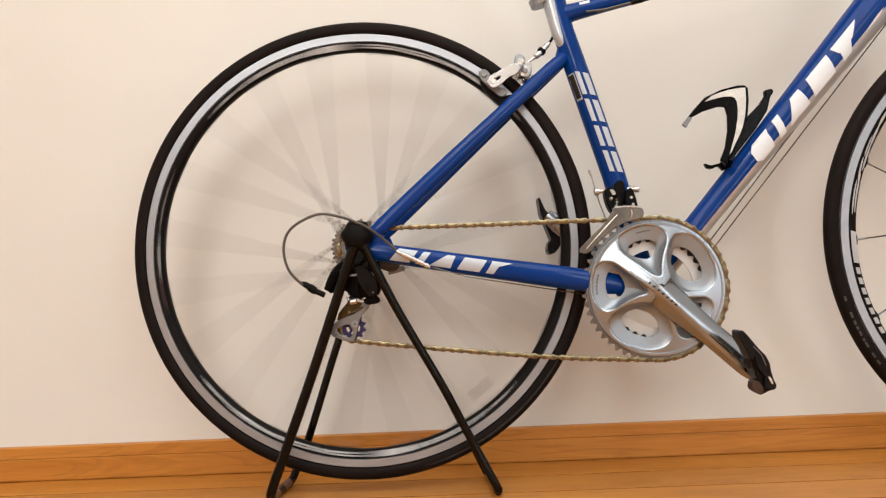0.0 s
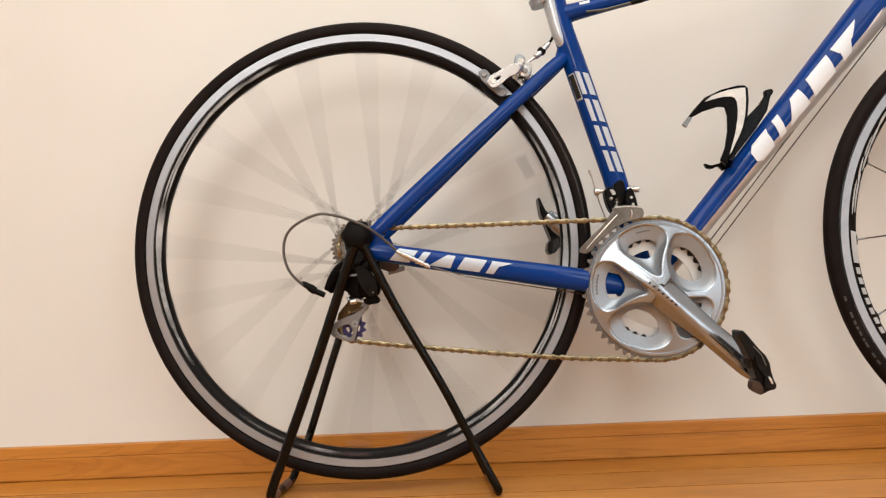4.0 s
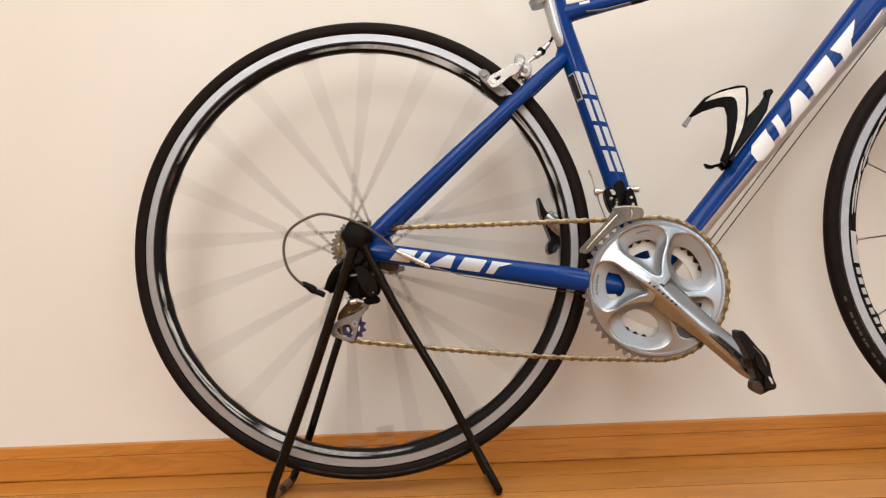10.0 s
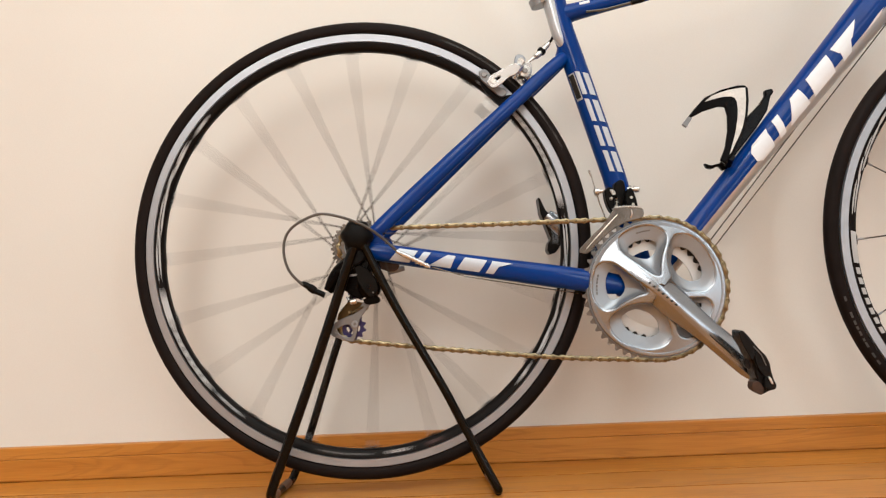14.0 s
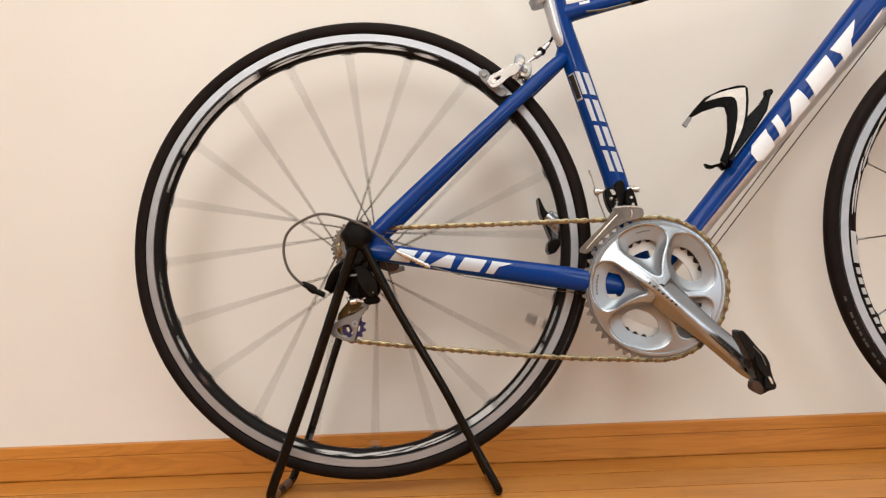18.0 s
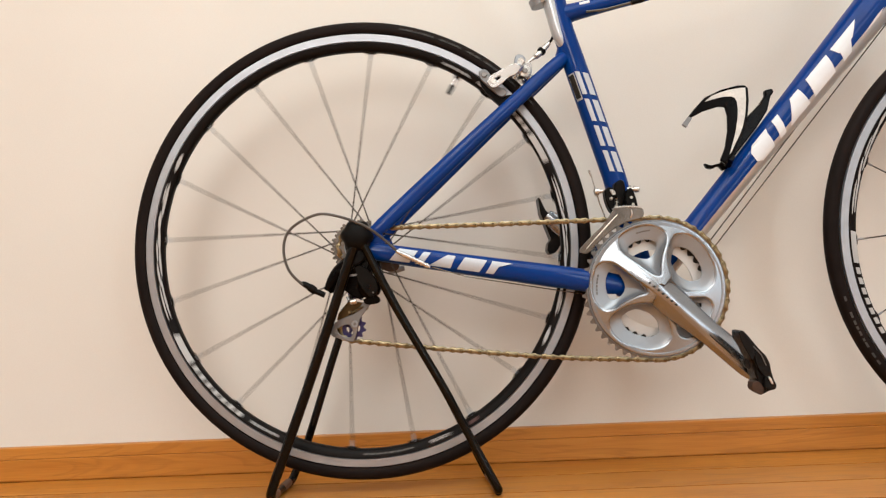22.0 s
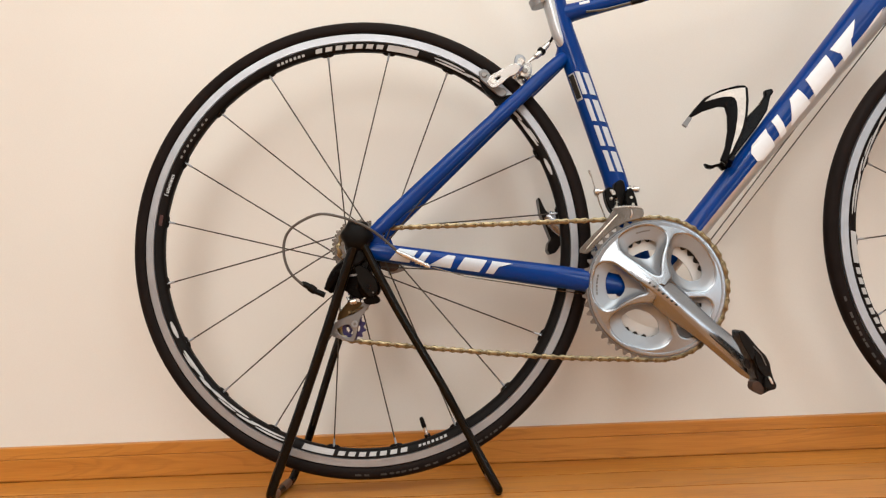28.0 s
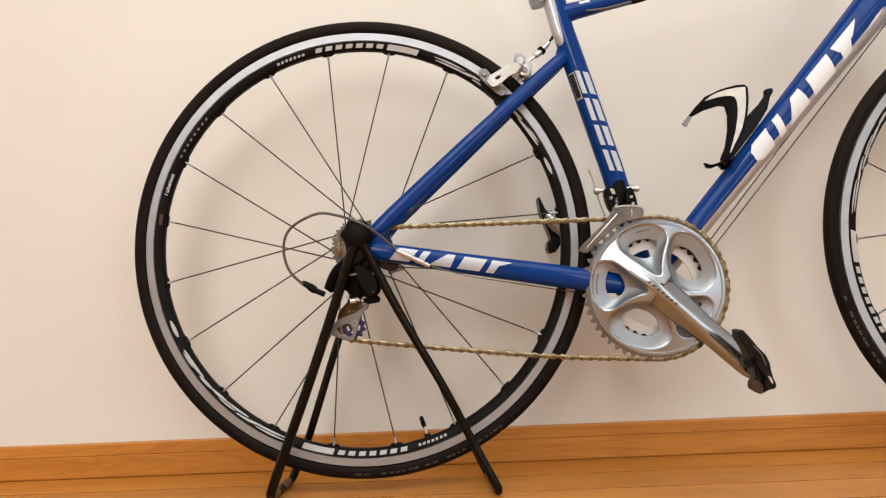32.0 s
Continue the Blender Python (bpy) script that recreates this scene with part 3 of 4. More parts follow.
def gear(teeth, radius, tip, root, bore, y0, y1, centre, bm=None):
    """A toothed ring with a bore."""
    bm = bm or bmesh.new()
    c = Vector(centre)
    outer = []
    for k in range(teeth):
        for f, r in ((0.0, root), (0.22, root + 0.3 * (tip - root)), (0.40, tip), (0.60, tip), (0.78, root + 0.3 * (tip - root))):
            outer.append((2 * math.pi * (k + f) / teeth, r))
    loops = []
    for y in (y0, y1):
        loops.append(([bm.verts.new(c + Vector((r * math.cos(a), y, r * math.sin(a)))) for a, r in outer],
                      [bm.verts.new(c + Vector((bore * math.cos(a), y, bore * math.sin(a)))) for a, r in outer]))
    m = len(outer)
    for i in range(m):
        j = (i + 1) % m
        for o, q in loops:
            bm.faces.new((o[i], o[j], q[j], q[i]))
        bm.faces.new((loops[0][0][i], loops[0][0][j], loops[1][0][j], loops[1][0][i]))
        bm.faces.new((loops[0][1][i], loops[0][1][j], loops[1][1][j], loops[1][1][i]))
    return bm


def cassette(bike):
    c = AXLE
    body = part("cassette", lathe([(0.010, -0.056), (0.017, -0.056), (0.018, -0.054), (0.018, -0.016), (0.010, -0.016)], 32, c), SATIN, bike, "steel cassette")
    for i, t in enumerate((11, 12, 13, 14, 15, 16, 17, 18, 19)):
        r = t * 0.0127 / (2 * math.pi)
        y = -0.052 + 0.0040 * i
        part("cog", gear(t, r, r + 0.0035, r - 0.0038, r - 0.011, y - 0.0009, y + 0.0009, c), COG, body)


def chain(bike):
    """A gold chain of paired plates along its closed run."""
    y = -0.0465
    pts = []
    c = AXLE + Vector((0, y, 0))
    for a in range(285, 95, -10):
        pts.append(c + Vector((math.cos(radians(a)), 0, math.sin(radians(a)))) * 0.0265)
    pts = [p for p in pts if p.x < 0.02]
    pts.append(at(0.20, 0.3752, y))
    for a in range(92, -89, -6):
        pts.append(Vector((RING.x, y, RING.z)) + Vector((math.cos(radians(a)), 0, math.sin(radians(a)))) * 0.0985)
    pts += [at(0.3673, 0.1800, y), at(0.3000, 0.1840, y), at(0.2352, 0.1903, y), at(0.1200, 0.2040, y), at(0.0500, 0.2130, y)]
    for a in range(275, 95, -20):
        pts.append(at(-0.0126, 0.2387, y) + Vector((math.cos(radians(a)), 0, math.sin(radians(a)))) * 0.0172)
    pts += [at(0.010, 0.268, y)]
    for a in range(-30, 60, 20):
        pts.append(at(0.000, 0.296, y) + Vector((math.cos(radians(a)), 0, math.sin(radians(a)))) * 0.0172)
    pts.append(pts[0].copy())
    lengths = [(b - a).length for a, b in zip(pts, pts[1:])]
    total = sum(lengths)
    count = 2 * round(total / 0.0127 / 2)
    pitch = total / count

    def where(s):
        s %= total
        for a, b, l in zip(pts, pts[1:], lengths):
            if s <= l:
                return a + (b - a) * (s / l)
            s -= l
        return pts[-1]

    def link_mesh(off, h, waist, thick):
        bm = bmesh.new()
        for s in (-1, 1):
            rings = []
            for k, y in ((1.0, s * (off - thick)), (1.0, s * off), (0.74, s * (off + thick * 0.7))):
                o = [(pitch / 2 + k * h * math.cos(radians(a)), k * h * math.sin(radians(a))) for a in range(-90, 91, 30)] + [(0, k * waist)]
                o += [(-pitch / 2 + k * h * math.cos(radians(a)), k * h * math.sin(radians(a))) for a in range(90, 271, 30)] + [(0, -k * waist)]
                rings.append([bm.verts.new((x, y, z)) for x, z in o])
            for p, q in zip(rings, rings[1:]):
                for i in range(len(p)):
                    bm.faces.new((p[i], p[(i + 1) % len(p)], q[(i + 1) % len(p)], q[i]))
            bm.faces.new(rings[0])
            bm.faces.new(rings[-1])
        return bm
    runner = part("chain", lathe([(0.0012, -0.0032), (0.0022, -0.0032), (0.0022, 0.0032), (0.0012, 0.0032)], 10, where(0)), PIN, bike, "gold-coloured bicycle chain")
    first = {}
    for k in range(count):
        p, q = where(k * pitch), where((k + 1) * pitch)
        m = Matrix.Translation((p + q) / 2) @ Matrix.Rotation(-math.atan2(q.z - p.z, q.x - p.x), 4, "Y")
        kind = k % 2
        if kind not in first:
            ob = part("link", link_mesh(0.0034 if kind else 0.0022, 0.0039 if kind else 0.0037, 0.0027 if kind else 0.0020, 0.0008), GOLD if kind else GOLD_INNER, runner)
            ob.matrix_basis = m
            first[kind] = ob
        else:
            share(first[kind], "link", runner, m)
        if "pin" not in first:
            bm = lathe([(0.0010, -0.0046), (0.0019, -0.0046), (0.0019, 0.0046), (0.0010, 0.0046)], 8)
            lathe([(0.0018, -0.0018), (0.0036, -0.0018), (0.0036, 0.0018), (0.0018, 0.0018)], 12, bm=bm)
            first["pin"] = part("roller", bm, PIN, runner)
            first["pin"].location = p
        else:
            share(first["pin"], "roller", runner, Matrix.Translation(p))


CRANK = radians(-40.5)
# pockets and openings of the crank's disc, as radius and angle from the arm's far end, on one side of the arm
BACK_POCKET = ((0.083, 12), (0.072, 8), (0.059, 8.2), (0.044, 11.5), (0.0225, 24), (0.0175, 44), (0.0195, 58), (0.031, 57.5), (0.048, 60), (0.066, 63), (0.0785, 60), (0.085, 52), (0.0885, 42), (0.0895, 30), (0.0885, 18))
BACK_HOLE = ((0.062, 13), (0.070, 19), (0.071, 30), (0.069, 42), (0.065, 51), (0.057, 53), (0.046, 46), (0.043, 33), (0.051, 19))
SIDE_POCKET = ((0.052, 65.5), (0.069, 67), (0.0785, 70.5), (0.085, 79), (0.0872, 91), (0.0855, 105), (0.084, 121), (0.0785, 135), (0.067, 144.5), (0.050, 147), (0.036, 145), (0.0215, 112), (0.0280, 79), (0.040, 68))
SIDE_HOLE = ((0.050, 76), (0.063, 77), (0.0695, 90), (0.0695, 105), (0.0675, 120), (0.060, 130), (0.046, 129), (0.036, 115), (0.035, 98), (0.040, 82))
ARM_POCKET = ((0.038, 161), (0.055, 155), (0.067, 153), (0.0755, 156), (0.080, 163), (0.082, 180), (0.080, 197), (0.0755, 204), (0.067, 207), (0.055, 205), (0.038, 199))
ARM_HOLE = ((0.050, 167), (0.058, 161), (0.066, 162), (0.068, 180), (0.066, 198), (0.058, 199), (0.050, 193))


def outline_gap(x, z, shape):
    """Signed distance of many points to a soft closed outline; below 0 inside."""
    knots = [(r * math.cos(radians(t)), r * math.sin(radians(t))) for r, t in shape]
    pts = np.array(rounded(knots, 5))
    best, inside = np.full(x.shape, 9.0), np.zeros(x.shape, bool)
    for (ax, az), (bx, bz) in zip(pts, np.roll(pts, -1, axis=0)):
        dx, dz = bx - ax, bz - az
        f = np.clip(((x - ax) * dx + (z - az) * dz) / (dx * dx + dz * dz + 1e-12), 0, 1)
        best = np.minimum(best, np.hypot(x - ax - f * dx, z - az - f * dz))
        cross = (az > z) != (bz > z)
        inside ^= cross & (x < ax + (z - az) * dx / (dz if abs(dz) > 1e-12 else 1e-12))
    return np.where(inside, -best, best)


def disc_relief(r, t):
    """Height of the crank's disc at radius r and angle t from the arm's far end, and how deep in a pocket: below 0 in its opening, 1 on the face."""
    t = np.abs((t + math.pi) % (2 * math.pi) - math.pi)
    x, z = r * np.cos(t), r * np.sin(t)
    crest = 0.0044 + 0.0235 * np.clip(1 - r / 0.087, 0, 1)
    # the ridges beside the arm lie lower, tucked under it
    crest = crest - (crest - 0.0040) * 0.72 * np.clip((t - radians(92)) / radians(38), 0, 1) * (r < 0.0885)
    height, level = crest.copy(), np.full(x.shape, 9.0)
    for pocket, hole in ((BACK_POCKET, BACK_HOLE), (SIDE_POCKET, SIDE_HOLE), (ARM_POCKET, ARM_HOLE)):
        lip, gap = outline_gap(x, z, pocket), outline_gap(x, z, hole)
        f = np.clip(gap / (gap - lip + 1e-9), 0, 1)
        bowl = 0.0002 + (crest - 0.0011) * (0.62 * f ** 1.15 + 0.38 * f ** 5)
        edge = crest - 0.0009 * (1 - np.clip(lip / 0.0022, 0, 1)) ** 2
        height = np.where(lip < 0, bowl, np.minimum(height, edge))
        level = np.where(gap < 0, -1, np.where(lip < 0, f, level))
    return height, level


def spider_mesh():
    """The crank's disc as a relief in polar steps, open where the pockets go through."""
    bm = bmesh.new()
    rings, sides = 128, 640
    ii, jj = np.meshgrid(np.linspace(0.006, 0.0936, rings + 1), 2 * math.pi * np.arange(sides) / sides, indexing="ij")
    height, level = disc_relief(ii, jj - (math.pi + CRANK))
    height = np.where(ii > 0.0925, 0.0030, height)
    grid = [[bm.verts.new((ii[i, j] * math.cos(jj[i, j]), -height[i, j], ii[i, j] * math.sin(jj[i, j]))) for j in range(sides)] for i in range(rings + 1)]
    for i in range(rings):
        for j in range(sides):
            k = (j + 1) % sides
            inside = [level[i, j], level[i + 1, j], level[i + 1, k], level[i, k]]
            if sum(1 for q in inside if q < 0) >= 3:
                continue
            f = bm.faces.new((grid[i][j], grid[i + 1][j], grid[i + 1][k], grid[i][k]))
            f.material_index = 1 if sum(1 for q in inside if q < 0.97) >= 2 else 0
    bmesh.ops.delete(bm, geom=[v for v in bm.verts if not v.link_faces], context="VERTS")
    return bm


def crankset(bike):
    top = part("crankset", lathe([(0.008, -0.056), (0.0125, -0.055), (0.0140, -0.053), (0.0140, 0.062), (0.008, 0.064)], 32, BB), SATIN, bike, "silver double crankset")
    part("outer_chainring", gear(50, 0.0985, 0.1018, 0.0955, 0.0790, -0.0015, 0.0015, RING), TOOTH, top, "large toothed chainring")
    part("ring_face", lathe([(0.0925, -0.0022), (0.0935, -0.0034), (0.0950, -0.0034), (0.0956, -0.0022)], 120, RING), SATIN, top, "plain satin face of the chainring")
    part("inner_chainring", gear(34, 0.0687, 0.0700, 0.0650, 0.0540, 0.0060, 0.0085, RING), PALE_ALLOY, top, "small toothed chainring")
    # dark ring put behind the teeth in place of shade between the chainrings
    part("ring_back", lathe([(0.0640, 0.0100), (0.0790, 0.0100), (0.0790, 0.0112), (0.0640, 0.0112)], 90, RING), DARK_MARK, top, "dark ring painted for the shade behind the teeth")
    ob = part("spider", spider_mesh(), [BRUSHED, SATIN], top, "five-armed brushed alloy disc")
    ob.location = RING + Vector((0, -0.0030, 0))
    mod = ob.modifiers.new("thick", "SOLIDIFY")
    mod.thickness, mod.offset = 0.0025, 0
    # worn prints on the walls of two pockets
    for t0, t1, r in ((-46, -32, 0.0800), (24, 44, 0.0815)):
        bm = bmesh.new()
        for a, b in letters(t0, t1, 6, 0.2):
            quad = []
            for t, q in ((a, r), (b, r), (b, r + 0.0022), (a, r + 0.0022)):
                h, _ = disc_relief(np.array([q]), np.array([radians(t)]))
                w = radians(t) + math.pi + CRANK
                quad.append(bm.verts.new(RING + Vector((q * math.cos(w), -0.0047 - float(h[0]), q * math.sin(w)))))
            bm.faces.new(quad)
        part("pocket_print", bm, WORN_MARK, top, "dark worn block print")
    # near arm: a flat-topped ridge that widens past the axle and then slopes to one side
    d = Vector((math.cos(radians(42.6)), 0, -math.sin(radians(42.6))))
    n = Vector((-d.z, 0, d.x))
    start = Vector((RING.x - 0.004, -0.056, RING.z))

    def arm(s, o, y):
        return start + d * s + n * o + Vector((0, y, 0))
    # along the arm: skirt, lower and upper edge of the flat top, height, rise
    rows = ((-0.060, 0.0086, 0.0066, 0.0066, 0.0030, 0.0000), (-0.045, 0.0086, 0.0062, 0.0062, 0.0050, -0.0050), (-0.026, 0.0092, 0.0060, 0.0058, 0.0080, -0.0085),
            (-0.008, 0.0140, 0.0058, 0.0054, 0.0100, -0.0108), (0.010, 0.0198, 0.0056, 0.0052, 0.0116, -0.0104), (0.028, 0.0212, 0.0058, 0.0046, 0.0118, -0.0100), (0.050, 0.0194, 0.0070, 0.0040, 0.0104, -0.0106),
            (0.090, 0.0166, 0.0092, 0.0036, 0.0092, -0.0110), (0.140, 0.0172, 0.0110, 0.0036, 0.0084, -0.0135), (0.162, 0.0168, 0.0110, 0.0034, 0.0078, -0.0150), (0.173, 0.0135, 0.0086, 0.0028, 0.0066, -0.0150), (0.179, 0.0065, 0.0040, 0.0015, 0.0050, -0.0150))
    path = smooth_path([row[:3] for row in rows], 4), smooth_path([row[3:] for row in rows], 4)
    bm, rings = bmesh.new(), []
    for (s, w, low), (high, h, base) in zip(*path):
        flare = min(1, max(0, (s - 0.02) / 0.12)) ** 1.5
        back = 0.45 + 0.75 * min(1, max(0, (0.075 - s) / 0.05))
        section = ((-w, 0.0), (-w * 0.97, -(0.16 + 0.14 * flare) * h), (-w * 0.90, -(0.24 + 0.18 * flare) * h), (-low - 0.0008, -0.95 * h), (-low, -h), (high, -h), (high + 0.0008, -0.965 * h),
                   (w * 0.88, -(0.24 + 0.40 * flare) * h), (w * 0.96, -(0.14 + 0.18 * flare) * h), (w, 0.0), (w * 0.92, back * h), (-w * 0.92, back * h))
        rings.append([bm.verts.new(arm(s, o, base + q)) for o, q in section])
    for p, q in zip(rings, rings[1:]):
        for k in range(len(p)):
            bm.faces.new((p[k], p[(k + 1) % len(p)], q[(k + 1) % len(p)], q[k]))
    bm.faces.new(rings[0])
    bm.faces.new(rings[-1])
    part("crank_arm", bm, ARM_ALLOY, top, "brushed silver crank arm")
    bm = bmesh.new()
    for k in range(7):
        a = -0.016 + 0.0076 * k
        p = [arm(a, -0.0024, 0), arm(a + 0.0030, -0.0024, 0), arm(a + 0.0042, 0.0006, 0), arm(a + 0.0012, 0.0006, 0)]
        lift = [float(np.interp(b, [row[0] for row in rows], [row[5] - row[4] for row in rows])) for b in (a, a + 0.0030, a + 0.0042, a + 0.0012)]
        bm.faces.new([bm.verts.new((v.x, -0.0564 + y, v.z)) for v, y in zip(p, lift)])
    part("arm_print", bm, DARK_MARK, top, "dark worn block print")
    # raised dark strip stands for the shade inside the arm's groove
    part("arm_groove", sweep([arm(0.092, -0.0030, -0.0206), arm(0.108, -0.0036, -0.0216), arm(0.128, -0.0042, -0.0228)], [0.0007, 0.0013, 0.0013], 8), DARK_MARK, top, "dark strip drawn as the arm's shaded groove")
    # far arm
    far = Vector((BB.x, 0.062, BB.z))
    part("crank_arm", sweep([far + d * 0.01, far - d * 0.05 + Vector((0, 0.004, 0)), far - d * 0.155 + Vector((0, 0.010, 0)), far - d * 0.176 + Vector((0, 0.010, 0))],
                            [0.0150, 0.0150, 0.0145, 0.0080], 20, flat=0.5), BRUSHED, top, "brushed silver crank arm")


def pedal(bike, near):
    if near:
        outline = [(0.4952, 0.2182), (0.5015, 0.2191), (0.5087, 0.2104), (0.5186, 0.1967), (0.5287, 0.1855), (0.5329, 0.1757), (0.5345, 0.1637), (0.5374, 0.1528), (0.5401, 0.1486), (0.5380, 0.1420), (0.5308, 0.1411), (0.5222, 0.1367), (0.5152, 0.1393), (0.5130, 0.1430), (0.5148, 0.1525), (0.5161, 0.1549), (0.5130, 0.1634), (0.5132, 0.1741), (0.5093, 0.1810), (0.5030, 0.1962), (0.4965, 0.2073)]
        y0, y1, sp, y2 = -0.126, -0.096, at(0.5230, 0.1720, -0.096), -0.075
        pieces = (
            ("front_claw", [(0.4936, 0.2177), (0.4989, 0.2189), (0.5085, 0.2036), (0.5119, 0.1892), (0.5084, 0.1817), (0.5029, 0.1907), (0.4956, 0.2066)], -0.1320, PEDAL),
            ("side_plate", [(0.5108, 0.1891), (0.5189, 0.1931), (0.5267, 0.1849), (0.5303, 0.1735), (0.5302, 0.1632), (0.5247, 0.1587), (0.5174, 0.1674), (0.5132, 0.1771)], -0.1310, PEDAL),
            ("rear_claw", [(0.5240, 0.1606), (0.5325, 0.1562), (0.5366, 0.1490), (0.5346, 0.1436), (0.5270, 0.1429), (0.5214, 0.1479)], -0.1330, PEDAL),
            ("retention_plate", [(0.5077, 0.1532), (0.5149, 0.1541), (0.5223, 0.1454), (0.5194, 0.1365), (0.5129, 0.1391), (0.5070, 0.1442)], -0.1290, DARK_BROWN),
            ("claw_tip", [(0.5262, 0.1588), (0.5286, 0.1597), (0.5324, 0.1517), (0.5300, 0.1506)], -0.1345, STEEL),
            # dark plate set where the pedal has a shaded hollow
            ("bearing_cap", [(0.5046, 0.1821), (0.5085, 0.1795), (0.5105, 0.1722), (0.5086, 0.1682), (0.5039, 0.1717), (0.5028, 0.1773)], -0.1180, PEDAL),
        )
    else:
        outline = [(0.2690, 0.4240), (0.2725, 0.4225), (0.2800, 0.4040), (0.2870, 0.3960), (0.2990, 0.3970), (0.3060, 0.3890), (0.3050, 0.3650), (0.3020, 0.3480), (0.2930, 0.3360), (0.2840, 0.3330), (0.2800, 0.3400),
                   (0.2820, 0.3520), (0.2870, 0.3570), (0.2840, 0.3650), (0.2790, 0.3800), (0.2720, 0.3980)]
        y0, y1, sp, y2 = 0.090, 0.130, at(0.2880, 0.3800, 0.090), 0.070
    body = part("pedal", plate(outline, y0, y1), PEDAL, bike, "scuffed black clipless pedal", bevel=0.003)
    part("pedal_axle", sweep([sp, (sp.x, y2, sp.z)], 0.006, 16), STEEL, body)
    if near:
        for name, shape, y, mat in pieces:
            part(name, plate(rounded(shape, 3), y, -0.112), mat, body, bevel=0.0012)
        # thin grey strip imitates the highlight along the pedal's ridge
        part("pedal_rib", sweep([(0.5105, -0.1325, 0.1990), (0.5195, -0.1330, 0.1880), (0.5250, -0.1325, 0.1740)], 0.0007, 8), CAGE_GREY, body, "grey strip painted as an edge highlight")
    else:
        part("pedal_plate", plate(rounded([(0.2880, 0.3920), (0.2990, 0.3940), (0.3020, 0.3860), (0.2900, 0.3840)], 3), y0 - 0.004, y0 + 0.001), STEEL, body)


def rear_derailleur(bike):
    body = [(-0.0430, 0.2930), (-0.0364, 0.3121), (-0.0224, 0.3331), (-0.0081, 0.3402), (0.0088, 0.3371), (0.0190, 0.3290), (0.0200, 0.3120), (0.0150, 0.2960), (0.0063, 0.2800), (-0.0060, 0.2830), (-0.0150, 0.2900), (-0.0260, 0.2965), (-0.0350, 0.2890)]
    c = part("rear_derailleur", plate(rounded(body, 4), -0.066, -0.054), CARBON, bike, "black and silver rear derailleur", bevel=0.005)
    part("upper_knuckle", lathe([(0.003, -0.074), (0.0110, -0.0730), (0.0135, -0.0700), (0.0140, -0.060), (0.004, -0.056)], 28, at(-0.0050, 0.3240)), CARBON, c)
    part("knuckle_arm", sweep(smooth_path([(-0.0420, -0.066, 0.2930), (-0.0340, -0.065, 0.3050), (-0.0240, -0.064, 0.3180), (-0.0100, -0.063, 0.3280)], 4), soften([0.0050, 0.0085, 0.0105, 0.0110], 4), 16), CARBON, c)
    part("lower_knuckle", lathe([(0.003, -0.0720), (0.0125, -0.0710), (0.0160, -0.0680), (0.0165, -0.056), (0.004, -0.054)], 32, at(0.0165, 0.2960)), CARBON, c)
    part("link_plate", plate(rounded([(-0.0020, 0.3230), (0.0080, 0.3260), (0.0260, 0.3080), (0.0290, 0.2900), (0.0180, 0.2820), (0.0040, 0.3000)], 3), -0.0750, -0.0710), BLACK_PAINT, c, bevel=0.001)
    part("link_badge", plate(rounded([(-0.0110, 0.3135), (0.0000, 0.3145), (0.0005, 0.3120), (-0.0105, 0.3110)], 2), -0.0755, -0.0730), CAGE_GREY, c)
    part("spring_cap", plate(rounded([(0.0070, 0.2790), (0.0240, 0.2830), (0.0300, 0.2790), (0.0280, 0.2730), (0.0120, 0.2720)], 3), -0.0690, -0.0560), CARBON, c, bevel=0.001)
    part("barrel_bolt", sweep([(-0.0100, -0.068, 0.2760), (-0.0020, -0.068, 0.2775)], 0.0042, 12), STEEL, c)
    out = rounded([(0.0073, 0.2764), (0.0171, 0.2744), (0.0094, 0.2633), (0.0012, 0.2519), (-0.0030, 0.2365), (-0.0075, 0.2245), (-0.0125, 0.2211), (-0.0370, 0.2290), (-0.0396, 0.2363), (-0.0341, 0.2485), (-0.0163, 0.2566), (-0.0055, 0.2610), (0.0010, 0.2683)], 3)
    hole = rounded([(-0.0326, 0.2396), (-0.0170, 0.2452), (-0.0112, 0.2394), (-0.0098, 0.2334), (-0.0140, 0.2273), (-0.0265, 0.2310)], 3)
    part("pulley_cage", holed(out, hole, -0.0580, -0.0555), CAGE_GREY, c, "silver pulley cage", bevel=0.0008)
    inner = rounded([(-0.0194, 0.2721), (-0.0127, 0.2765), (0.0070, 0.2740), (0.0007, 0.2660), (-0.0060, 0.2580), (-0.0175, 0.2530), (-0.0308, 0.2480), (-0.0297, 0.2589), (-0.0263, 0.2645)], 2)
    # brown plate fills in for the chain where it wraps the guide pulley
    part("inner_cage", plate(inner, -0.0545, -0.0525), PIN, c, "dark brown plate standing in for the chain round the pulley", bevel=0.0006)
    for x, z in ((-0.0105, 0.2405), (0.0000, 0.2960)):
        bm = gear(11, 0.0165, 0.0185, 0.0145, 0.0100, -0.0490, -0.0435, (x, 0, z))
        lathe([(0.0020, -0.0500), (0.0058, -0.0500), (0.0058, -0.0425), (0.0020, -0.0425)], 20, (x, 0, z), bm=bm)
        for k in range(5):
            w = radians(72 * k + 20)
            sweep([(x + 0.005 * math.cos(w), -0.0462, z + 0.005 * math.sin(w)), (x + 0.0108 * math.cos(w), -0.0462, z + 0.0108 * math.sin(w))], 0.0016, 6, bm=bm)
        part("pulley", bm, PURPLE, c, "purple pulley wheel")
    part("pulley_bolt", disc(0.0050, -0.0605, -0.0570, at(-0.0062, 0.2455)), SATIN, c)
